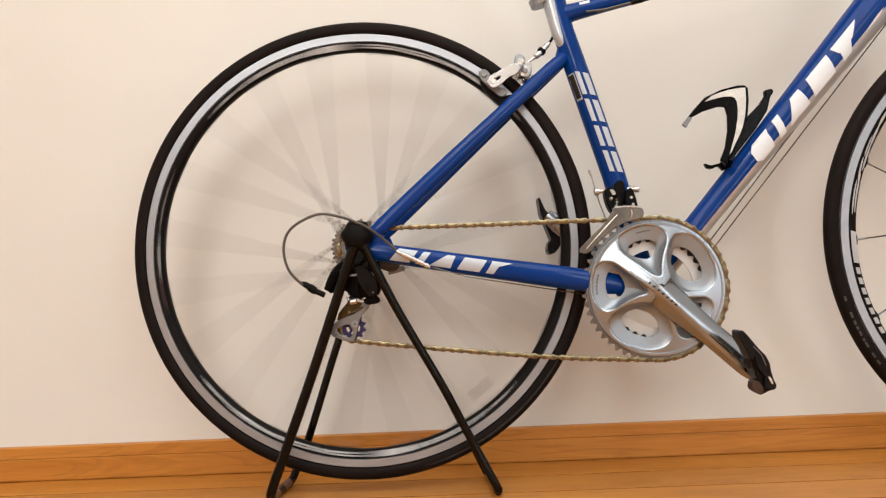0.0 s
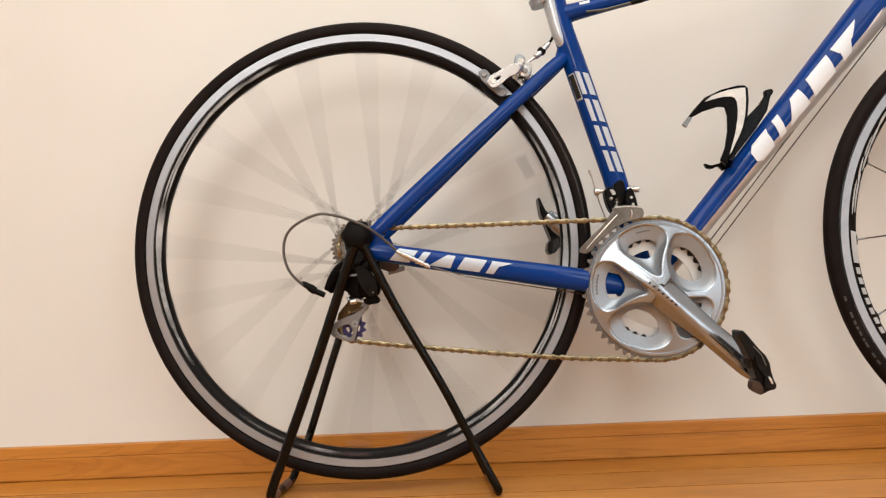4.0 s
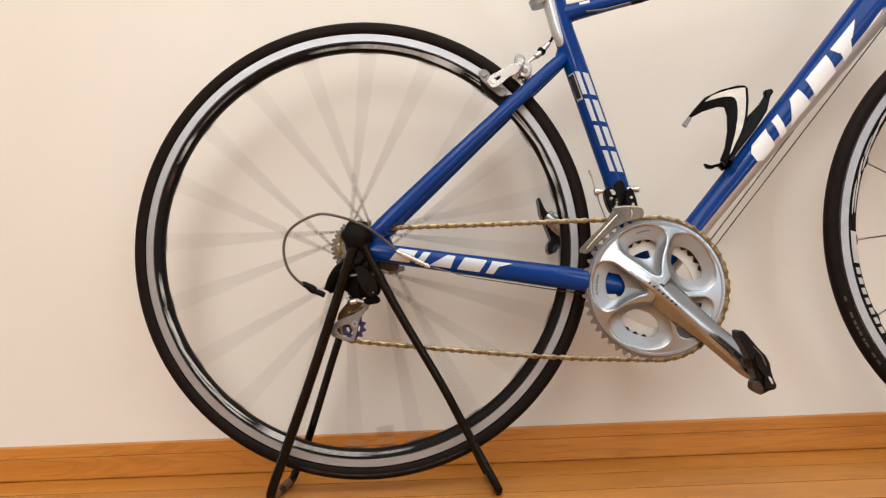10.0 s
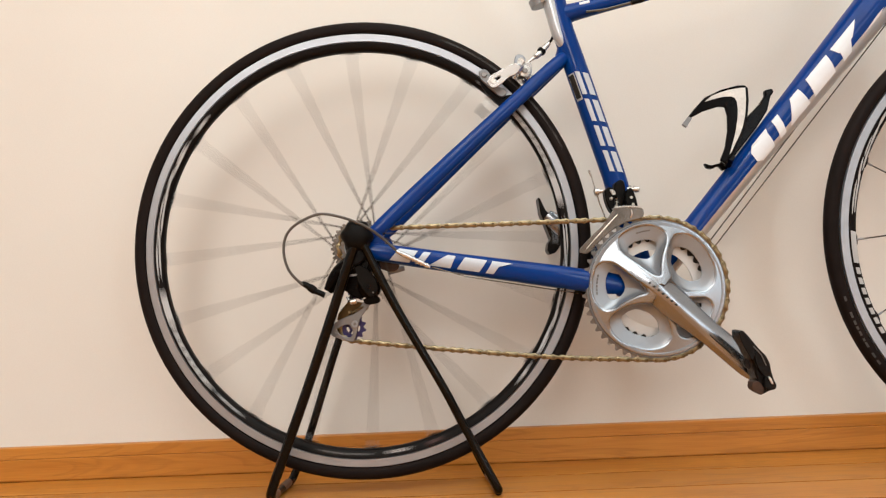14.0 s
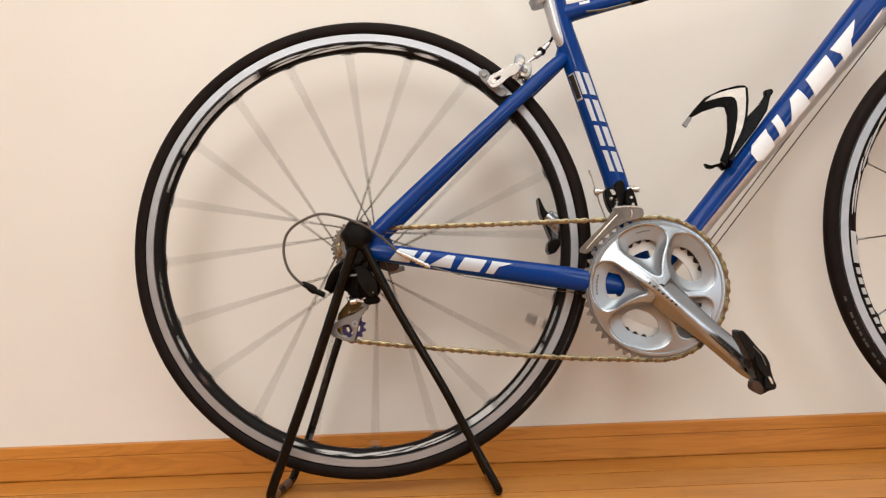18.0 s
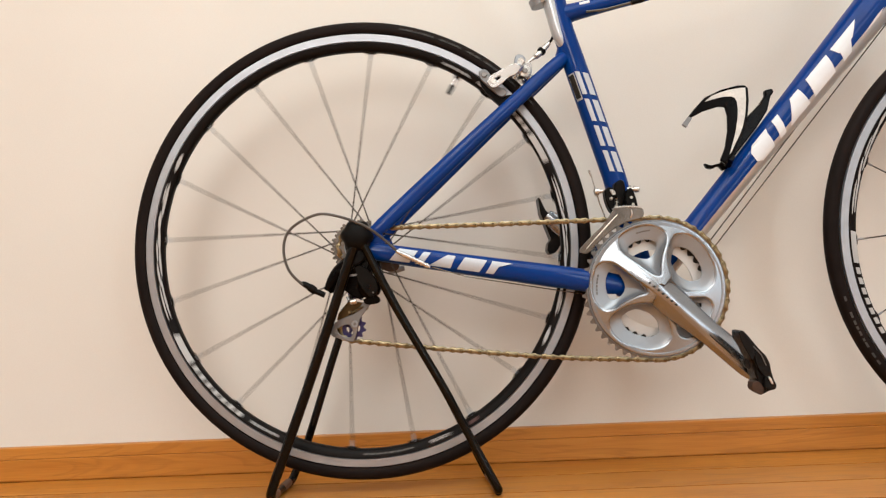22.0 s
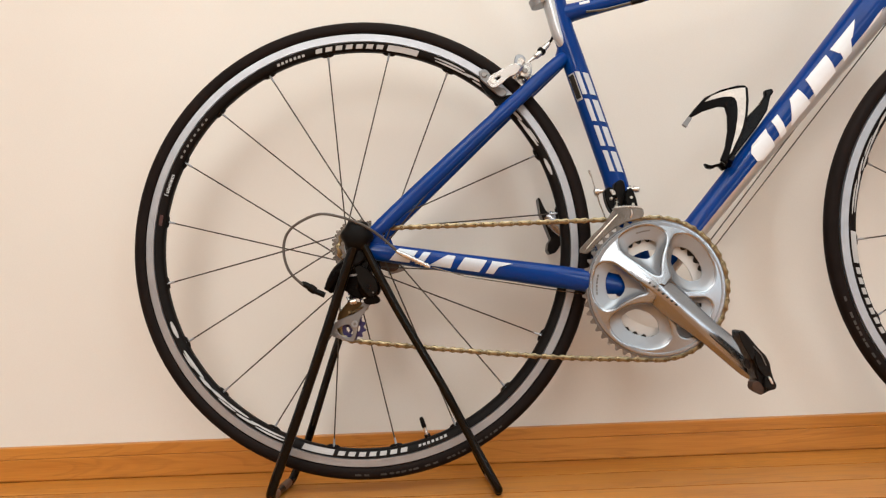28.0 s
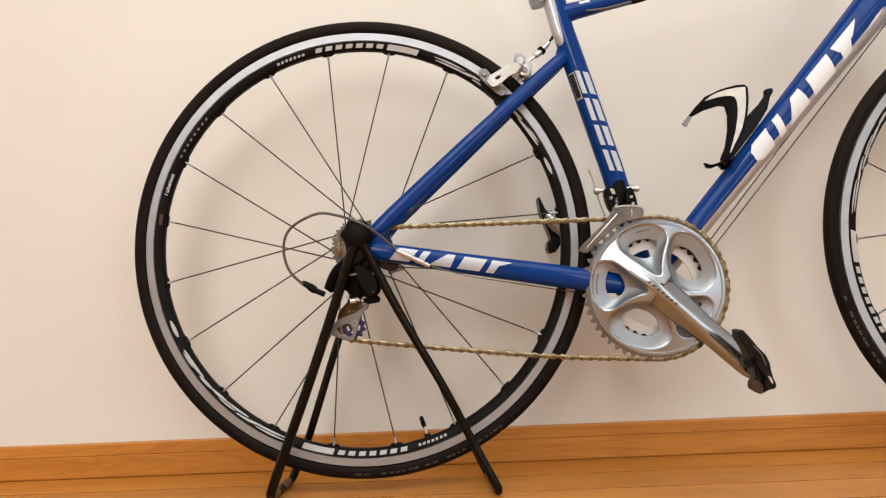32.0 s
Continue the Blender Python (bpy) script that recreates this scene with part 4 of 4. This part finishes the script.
    part("bolt_socket", disc(0.0022, -0.0612, -0.0600, at(-0.0062, 0.2455), 6), TOOTH, c)
    for x, z, r, mat in ((-0.0050, 0.3240, 0.0030, PLASTIC), (0.0165, 0.2960, 0.0030, PLASTIC), (0.0225, 0.2880, 0.0013, TOOTH)):
        part("pivot_bolt", disc(r, -0.0770, -0.0720, at(x, z), 12), mat, c)
    part("return_spring", sweep([(-0.0120 + 0.0022 * k + 0.0030 * math.cos(2.2 * k), -0.0600 + 0.003 * math.sin(2.2 * k), 0.2600 + 0.0011 * k) for k in range(9)], 0.0011, 6), GOLD, c, "rusty coiled spring")
    part("cage_screw", disc(0.0022, -0.0600, -0.0570, at(-0.0130, 0.2620), 12), GOLD, c)
    part("limit_screw", sweep([(-0.0150, -0.068, 0.2840), (-0.0120, -0.068, 0.2790)], 0.0018, 8), STEEL, c)
    # cable loop from the chainstay
    loop = [(0.0600, -0.080, 0.3408), (0.0417, -0.084, 0.3585), (0.0232, -0.092, 0.3737), (0.0044, -0.094, 0.3840), (-0.0183, -0.088, 0.3926), (-0.0427, -0.086, 0.3975), (-0.0645, -0.086, 0.3915), (-0.0842, -0.086, 0.3794),
            (-0.0935, -0.086, 0.3640), (-0.0950, -0.086, 0.3430), (-0.0887, -0.086, 0.3221), (-0.0754, -0.084, 0.3062), (-0.0640, -0.081, 0.2990)]
    part("cable_loop", sweep(smooth_path(loop, 6), 0.0019, 12), CABLE, bike, "grey looped gear cable housing")
    one, two = Vector((0.0570, -0.0810, 0.3425)), Vector((0.1015, -0.0770, 0.3195))
    part("cable_end", sweep([one.lerp(two, f) for f in (0, 0.12, 0.13, 0.45, 0.46, 0.80, 0.81, 1.0)], [0.0026, 0.0026, 0.0032, 0.0032, 0.0025, 0.0025, 0.0031, 0.0022], 14), ALLOY, bike, "worn silver cable adjuster")
    d = (two - one).normalized()
    for f in (0.52, 0.60, 0.68, 0.76, 0.90):
        m = one.lerp(two, f)
        part("adjuster_ring", sweep([m - d * 0.0011, m + d * 0.0011], 0.0038, 10), ALLOY, bike, "worn knurled ring")
    part("barrel_adjuster", sweep([(-0.0735, -0.082, 0.3050), (-0.0700, -0.081, 0.3035), (-0.0640, -0.080, 0.2998), (-0.0630, -0.080, 0.2990), (-0.0560, -0.079, 0.2935), (-0.0550, -0.079, 0.2930), (-0.0430, -0.078, 0.2872)], [0.0026, 0.0040, 0.0044, 0.0054, 0.0054, 0.0038, 0.0040], 14), PLASTIC, c,
         "black barrel adjuster")
    part("hanger", plate(rounded([(-0.006, 0.352), (0.012, 0.352), (0.016, 0.326), (0.004, 0.316), (-0.006, 0.326)], 3), -0.0690, -0.0630), BLACK_PAINT, bike)
    part("quick_release_lever", sweep([(0.030, 0.075, 0.318), (0.055, 0.080, 0.322)], [0.006, 0.004], 10), SATIN, bike)


def rear_brake(bike):
    arm = [(0.1925, 0.5777), (0.1961, 0.5856), (0.2077, 0.5923), (0.2225, 0.5997), (0.2339, 0.6032), (0.2400, 0.5972), (0.2348, 0.5885), (0.2233, 0.5834), (0.2116, 0.5743), (0.2002, 0.5700)]
    slot = [(0.1975, 0.5782), (0.2008, 0.5821), (0.2106, 0.5865), (0.2118, 0.5837), (0.2046, 0.5785), (0.1995, 0.5760)]
    c = part("rear_brake", holed(rounded(arm, 4), rounded(slot, 3), -0.0390, -0.0320), ALLOY, bike, "polished silver caliper brake", bevel=0.0015)
    part("pad_bolt", sweep([(0.2010, -0.0400, 0.5795), (0.2010, -0.0200, 0.5795)], [0.0038, 0.0038], 12), STEEL, c)
    far = part("brake_arm", plate(rounded(arm, 4), 0.0320, 0.0390), ALLOY, c, bevel=0.0015)
    for s in (-1, 1):
        part("arm_shoulder", sweep(smooth_path([(0.2330, 0.034 * s, 0.5960), (0.2380, 0.026 * s, 0.5990), (0.2440, 0.012 * s, 0.6010), (0.2470, 0.0, 0.6010)], 4), soften([0.0070, 0.0085, 0.0085, 0.0080], 4), 16), ALLOY, c)
    part("pivot", lathe([(0.002, -0.0250), (0.0078, -0.0245), (0.0088, -0.0220), (0.0088, 0.016), (0.003, 0.018)], 24, at(0.2480, 0.5950)), STEEL, c)
    part("pivot_bolt", disc(0.0040, -0.0285, -0.0240, at(0.2480, 0.5950), 6), TOOTH, c)
    part("cam_lever", plate(rounded([(0.2330, 0.6090), (0.2360, 0.6180), (0.2440, 0.6190), (0.2500, 0.6120), (0.2450, 0.6040), (0.2370, 0.6040)], 3), -0.026, -0.012), SATIN, c, bevel=0.0012)
    part("cam_nut", disc(0.0050, -0.0300, -0.0250, at(0.2425, 0.6085)), STEEL, c)
    part("link_block", plate(rounded([(0.2440, 0.6070), (0.2550, 0.6090), (0.2590, 0.6010), (0.2560, 0.5890), (0.2480, 0.5850), (0.2430, 0.5930)], 3), -0.020, -0.006), ALLOY, c, bevel=0.001)
    part("mount_nut", sweep([(0.2560, -0.004, 0.5920), (0.2580, -0.004, 0.5790)], [0.0055, 0.0055], 12), STEEL, c)
    part("pad_holder", plate(rounded([(0.1818, 0.5987), (0.1909, 0.6015), (0.1986, 0.5929), (0.2012, 0.5788), (0.2160, 0.5730), (0.2210, 0.5650), (0.2120, 0.5600), (0.1977, 0.5724), (0.1837, 0.5879)], 3), -0.0220, -0.0160), CAGE_GREY, c, "grey brake pad holder", bevel=0.001)
    part("holder_bolt", disc(0.0042, -0.0250, -0.0210, at(0.1895, 0.5935), 16), TOOTH, c)
    part("brake_pad", plate(rounded([(0.1830, 0.5960), (0.1962, 0.5760), (0.2113, 0.5616), (0.2278, 0.5641), (0.2330, 0.5539), (0.2203, 0.5446), (0.2052, 0.5536), (0.1850, 0.5780)], 3), -0.0160, -0.0110), RUBBER, c, "black rubber brake pad")
    part("cable_stop", sweep([(0.2540, -0.012, 0.6105), (0.2600, -0.011, 0.6150), (0.2640, -0.010, 0.6180), (0.2660, -0.010, 0.6195), (0.2718, -0.009, 0.6238), (0.2745, -0.009, 0.6262), (0.2765, -0.008, 0.6285), (0.2825, -0.007, 0.6345), (0.2870, -0.006, 0.6395)],
                             [0.0020, 0.0024, 0.0026, 0.0046, 0.0046, 0.0030, 0.0042, 0.0040, 0.0026], 14), STEEL, c, "silver cable adjuster")
    part("cable_collar", sweep([(0.2738, -0.009, 0.6255), (0.2762, -0.008, 0.6282)], [0.0064, 0.0064], 12), PLASTIC, c)
    part("brake_cable", sweep([(0.2860, -0.006, 0.6385), (0.2905, -0.004, 0.6440), (0.2970, 0.0, 0.656)], 0.0020, 8), PLASTIC, c)


def front_derailleur(bike):
    c = part("front_derailleur", sweep([(0.3718, 0, 0.4240), (0.3752, 0, 0.4110)], [0.0186, 0.0186], 24), PLASTIC, bike, "front derailleur with a black clamp")
    # clamp bolts with their washers
    part("clamp_bolt", sweep([(0.3372, -0.026, 0.4160), (0.3384, -0.026, 0.4161), (0.3440, -0.026, 0.4164), (0.3442, -0.026, 0.4164), (0.3500, -0.026, 0.4166)], [0.0036, 0.0052, 0.0052, 0.0030, 0.0030], 14), STEEL, c, "silver hexagon bolt")
    part("clamp_bolt", sweep([(0.3840, -0.026, 0.4178), (0.3930, -0.026, 0.4173), (0.3932, -0.026, 0.4173), (0.4000, -0.026, 0.4168), (0.4014, -0.026, 0.4167)], [0.0030, 0.0030, 0.0046, 0.0046, 0.0030], 14), STEEL, c, "silver cable bolt")
    part("bolt_collar", sweep([(0.3858, -0.026, 0.4177), (0.3898, -0.026, 0.4175)], [0.0054, 0.0054], 14), CAGE_STEEL, c)
    part("clamp_ear", plate(rounded([(0.3505, 0.4160), (0.3565, 0.4212), (0.3635, 0.4178), (0.3648, 0.4083), (0.3624, 0.3964), (0.3667, 0.3882), (0.3602, 0.3837), (0.3543, 0.3936), (0.3510, 0.4066)], 3), -0.038, -0.018), PLASTIC, c, "black outer link", bevel=0.002)
    part("clamp_band", plate(rounded([(0.3640, 0.4180), (0.3675, 0.4278), (0.3779, 0.4305), (0.3811, 0.4168), (0.3789, 0.4049), (0.3759, 0.3939), (0.3681, 0.3943), (0.3650, 0.4060)], 3), -0.034, -0.014), PLASTIC, c, bevel=0.003)
    part("linkage", plate(rounded([(0.3788, 0.4140), (0.3858, 0.4172), (0.3904, 0.4087), (0.3939, 0.3911), (0.3875, 0.3885), (0.3797, 0.3918), (0.3772, 0.4030)], 3), -0.046, -0.026), PLASTIC, c, "black linkage", bevel=0.002)
    # bright steel patch imitates a highlight on the black link
    part("link_badge", plate(rounded([(0.3570, 0.4172), (0.3630, 0.4162), (0.3652, 0.4100), (0.3600, 0.4098)], 3), -0.0405, -0.0370), STEEL, c, "bright patch in place of a highlight on the link", bevel=0.0008)
    part("link_spring", sweep([(0.3660 + 0.0016 * math.cos(2.4 * k), -0.040 + 0.0016 * math.sin(2.4 * k), 0.4040 - 0.0010 * k) for k in range(11)], 0.0007, 6), STEEL, c)
    for x, z in ((0.3576, 0.4040), (0.3640, 0.3925), (0.3852, 0.4040), (0.3872, 0.3945)):
        part("link_pin", disc(0.0021, -0.0480, -0.0380, at(x, z), 14), STEEL, c)
    # the cage: a curved blade either side of the chain, bridged at its head
    blade = [(0.3060, 0.3313), (0.3144, 0.3285), (0.3224, 0.3321), (0.3370, 0.3455), (0.3549, 0.3603), (0.3741, 0.3696), (0.3961, 0.3748), (0.3982, 0.3849), (0.3907, 0.3899), (0.3721, 0.3912), (0.3596, 0.3902), (0.3546, 0.3838), (0.3429, 0.3679), (0.3265, 0.3530), (0.3118, 0.3388)]
    outer = part("cage_plate", plate(rounded(blade, 3), -0.0580, -0.0565), CAGE_STEEL, c, "polished curved cage plate", bevel=0.0005)
    share(outer, "cage_plate", c, Matrix.Translation((0.004, 0.0200, 0)))
    part("cage_bridge", plate(rounded([(0.3580, 0.3900), (0.3720, 0.3918), (0.3907, 0.3905), (0.3960, 0.3870), (0.3900, 0.3885), (0.3720, 0.3896), (0.3600, 0.3885)], 3), -0.0600, -0.0370), STEEL, c, "bright folded cage head", bevel=0.0006)
    part("cage_rib", sweep([(0.3170, -0.0584, 0.3345), (0.3340, -0.0586, 0.3520), (0.3500, -0.0586, 0.3680), (0.3620, -0.0586, 0.3800)], [0.0006, 0.0011, 0.0011, 0.0008], 8), STEEL, c, "pressed rib along the cage")
    part("cage_fold", sweep([(0.3800, -0.0590, 0.3745), (0.3818, -0.0600, 0.3795), (0.3812, -0.0600, 0.3860)], [0.0008, 0.0016, 0.0012], 8), ALLOY, c, "bright pressed fold")
    part("shift_cable", sweep([(0.3462, -0.014, 0.4020), (0.3430, -0.014, 0.4160), (0.3365, -0.014, 0.4410)], 0.0010, 8), STEEL, c)
    part("cable_tip", sweep([(0.3365, -0.014, 0.4410), (0.3335, -0.014, 0.4490)], 0.0017, 8), STEEL, c)
    part("lower_cable", sweep([(0.3462, -0.014, 0.4020), (0.3560, -0.014, 0.3720), (0.3660, -0.010, 0.3300)], 0.0009, 8), STEEL, c)


def bottle_cage(bike):
    """A resin cage: one side loop on a spine along the down tube."""
    spine = [(0.5020, 0.4530), (0.5060, 0.4450), (0.5130, 0.4440), (0.5230, 0.4480), (0.5290, 0.4400), (0.5813, 0.5018), (0.5973, 0.5258), (0.6025, 0.5445), (0.6078, 0.5517), (0.6057, 0.5568), (0.5950, 0.5548), (0.5953, 0.5466), (0.5873, 0.5354), (0.5701, 0.5189), (0.5569, 0.5030), (0.5370, 0.4640), (0.5250, 0.4520), (0.5120, 0.4490)]
    c = part("bottle_cage", plate(spine, -0.005, 0.006), CARBON, bike, "black bottle cage with white inlays", bevel=0.002)
    loop = [(0.4647, 0.5043), (0.4701, 0.5018), (0.4769, 0.5135), (0.4953, 0.5222), (0.5157, 0.5276), (0.5254, 0.5266), (0.5283, 0.5135), (0.5273, 0.4921), (0.5225, 0.4688), (0.5147, 0.4514), (0.5215, 0.4456), (0.5361, 0.465), (0.5497, 0.4902), (0.5565, 0.5135), (0.5594, 0.5348), (0.5589, 0.5523), (0.5545, 0.5562), (0.5438, 0.5562), (0.5215, 0.5513), (0.4982, 0.5416), (0.4827, 0.5261), (0.472, 0.5135)]
    inlay = [(0.4968, 0.5348), (0.5089, 0.5436), (0.5302, 0.5499), (0.5516, 0.5523), (0.555, 0.5484), (0.5535, 0.5213), (0.5477, 0.496), (0.537, 0.4747), (0.5278, 0.4591), (0.5361, 0.4844), (0.5419, 0.5115), (0.5419, 0.5329), (0.5351, 0.5407), (0.5167, 0.5397)]
    for y in (-0.034,):
        part("side_loop", plate(loop, y - 0.003, y + 0.003), CARBON, c, bevel=0.0012)
        part("inlay", plate(rounded(inlay, 2), y - 0.0036, y - 0.0028), INLAY, c, "white glossy inlay")
        part("loop_tip", plate([(0.4645, 0.5048), (0.4701, 0.5004), (0.4778, 0.5125), (0.4735, 0.5159)], y - 0.0034, y + 0.0034), CAGE_GREY, c)
        part("loop_root", sweep([(0.5300, y, 0.4560), (0.5310, y * 0.5, 0.4480), (0.5330, 0, 0.4470)], 0.006, 12), CARBON, c)


def cables(bike):
    for run in (((0.4780, -0.006, 0.3100), (0.7451, -0.006, 0.6291), (0.8000, -0.006, 0.6950)), ((0.4860, 0.006, 0.3000), (0.7685, 0.006, 0.6316), (0.8200, 0.006, 0.6920))):
        part("shift_cable", sweep(run, 0.00095, 8), SPOKE, bike, "thin dark shift cable")
    part("brake_cable", sweep([(0.3420, -0.014, 0.6800), (0.3700, -0.012, 0.6825), (0.4400, -0.010, 0.6985), (0.5200, -0.010, 0.7170)], 0.0018, 8), CABLE, bike, "grey brake cable below the top tube")
    part("cable_guide", sweep([(0.4080, -0.011, 0.6905), (0.4260, -0.011, 0.6945)], 0.0038, 10), PLASTIC, bike)
    part("top_tube_print", sweep([(0.3330, -0.0110, 0.6920), (0.3480, -0.0108, 0.6950)], [0.003, 0.003], 8, flat=0.3), WHITE_PAINT, bike)
    part("under_chainstay_cable", sweep([(0.1040, -0.0730, 0.3192), (0.1500, -0.060, 0.3040), (0.3300, -0.030, 0.2690)], 0.0008, 8), COG, bike)


def bicycle():
    bike = thing("bicycle", "blue and silver road bicycle held by a black rear stand", "bicycle")
    frame_parts(bike)
    tube_prints(bike)
    rear = wheel("rear_wheel", bike, AXLE, 20, radians(-97.634), "spoked rear road wheel", -0.018, 0.036)
    rim_prints(rear, 0.0)
    tyre_marks(rear, 54, 94)
    valve(rear, 73.0)
    text = new("small_word", word_mesh("Tubeless", 0.0098))
    text.data.materials.append(WHITE_PAINT)
    text.parent = rear
    a = radians(-159.4)
    text.matrix_basis = Matrix.Translation((0.2957 * math.cos(a), -0.0099, -0.2957 * math.sin(a))) @ Matrix.Rotation(radians(69.4), 4, "Y").inverted() @ Matrix.Rotation(radians(90 - 15), 4, "X")
    text["label"] = "small white word"
    front = wheel("front_wheel", bike, (1.0018, 0, 0.334), 16, radians(-157.8), "spoked front road wheel", -0.036, 0.036)
    rim_prints(front, 73.3)
    tyre_marks(front, 128, 165)
    cassette(bike)
    chain(bike)
    crankset(bike)
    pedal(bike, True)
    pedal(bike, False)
    rear_derailleur(bike)
    rear_brake(bike)
    front_derailleur(bike)
    bottle_cage(bike)
    cables(bike)
    part("axle", sweep([(0, -0.082, 0.352), (0, 0.082, 0.352)], 0.0045, 16), STEEL, bike)
    return rear


def lobed(profile, centre):
    """A turned knob whose edge swells in six lobes."""
    bm = lathe(profile, 60, centre, closed=False)
    for v in bm.verts:
        d = v.co - Vector(centre)
        r = math.hypot(d.x, d.z)
        if r > 0.009:
            k = 1 + 0.07 * math.cos(6 * math.atan2(d.z, d.x) + 0.6) * (r / 0.0215) ** 2
            v.co.x, v.co.z = centre[0] + d.x * k, centre[2] + d.z * k
    return bm


def bike_stand():
    """A wire display stand: a cup on each axle end and two bent legs a side."""
    st = thing("bike_stand", "black steel display stand holding the rear axle", "stand")
    for y in (-0.080, 0.084):
        part("cup", lobed([(0.001, y - 0.018), (0.010, y - 0.0175), (0.0165, y - 0.014), (0.0205, y - 0.006), (0.0215, y + 0.002), (0.0208, y + 0.010), (0.008, y + 0.012)], at(0.004, 0.3655)), RUBBER, st, "black rubber star-shaped axle cup")
        part("cup_block", plate(rounded([(-0.014, 0.362), (-0.010, 0.340), (-0.006, 0.326), (0.010, 0.330), (0.018, 0.345), (0.022, 0.360), (0.010, 0.374)], 3), y - 0.006, y + 0.006), RUBBER, st, bevel=0.002)
    near, far = -0.052, 0.060
    legs = (((0.0001, -0.087, 0.3509), (-0.0621, -0.070, 0.1898), (-0.1097, -0.057, 0.0740), (-0.1253, -0.053, 0.0366), (-0.1331, -0.050, 0.0160), (-0.1365, near + 0.014, 0.0072)),
            ((0.0120, -0.087, 0.3555), (0.0510, -0.073, 0.2694), (0.1115, -0.062, 0.1550), (0.1445, near, 0.0848), (0.1775, near, 0.0180), (0.1815, near + 0.006, 0.0072)),
            ((0.0030, 0.080, 0.3560), (-0.0489, 0.066, 0.2175), (-0.1016, far, 0.0655), (-0.1233, far, 0.0169), (-0.1275, far - 0.004, 0.0085), (-0.1300, far - 0.012, 0.0060)),
            ((-0.0030, 0.080, 0.3560), (0.0398, 0.072, 0.2656), (0.1069, 0.066, 0.1376), (0.1439, far, 0.0601), (0.1665, far, 0.0110), (0.1700, far - 0.006, 0.0068)))
    for path, r in zip(legs, (0.0069, 0.0058, 0.0059, 0.0058)):
        part("leg", sweep(smooth_path(path, 5), r, 18), BLACK_PAINT, st, "black enamelled steel leg")
    for a, b in (((-0.1365, near + 0.012, 0.0058), (-0.1300, far - 0.010, 0.0058)), ((0.1815, near + 0.004, 0.0058), (0.1700, far - 0.006, 0.0058))):
        a, b = Vector(a), Vector(b)
        part("base_bar", sweep([a, b], 0.0050, 16), BLACK_PAINT, st)
        for f in (0.16, 0.80):
            m, d = a.lerp(b, f), (b - a).normalized()
            part("foot_sleeve", sweep([m - d * 0.016, m - d * 0.012, m + d * 0.012, m + d * 0.016], [0.0056, 0.0066, 0.0066, 0.0056], 16), GUM, st, "brown gum rubber foot sleeve").location.z = 0.0010


rear_wheel = bicycle()
bike_stand()
floor_boards(build_floor)


def motions():
    """The rear wheel coasts: it slows evenly and stops."""
    rows = []
    for k in range(274):
        t = k / 10
        s = max(0.0, 27.2614 - t)
        # the valve's weight slows the last half turn a little earlier
        early = 1.78 * math.exp(-((s - 2.05) / 1.28) ** 2) * (1 - math.exp(-2 * s))
        rows.append((t, pose(*AXLE, 0, -(9.48 * s ** 2 / 2 + 0.000712 * s ** 4 / 4 - early), 0)))
    rows.append((32.0, pose(*AXLE)))
    walk(rear_wheel, rows)


motions()
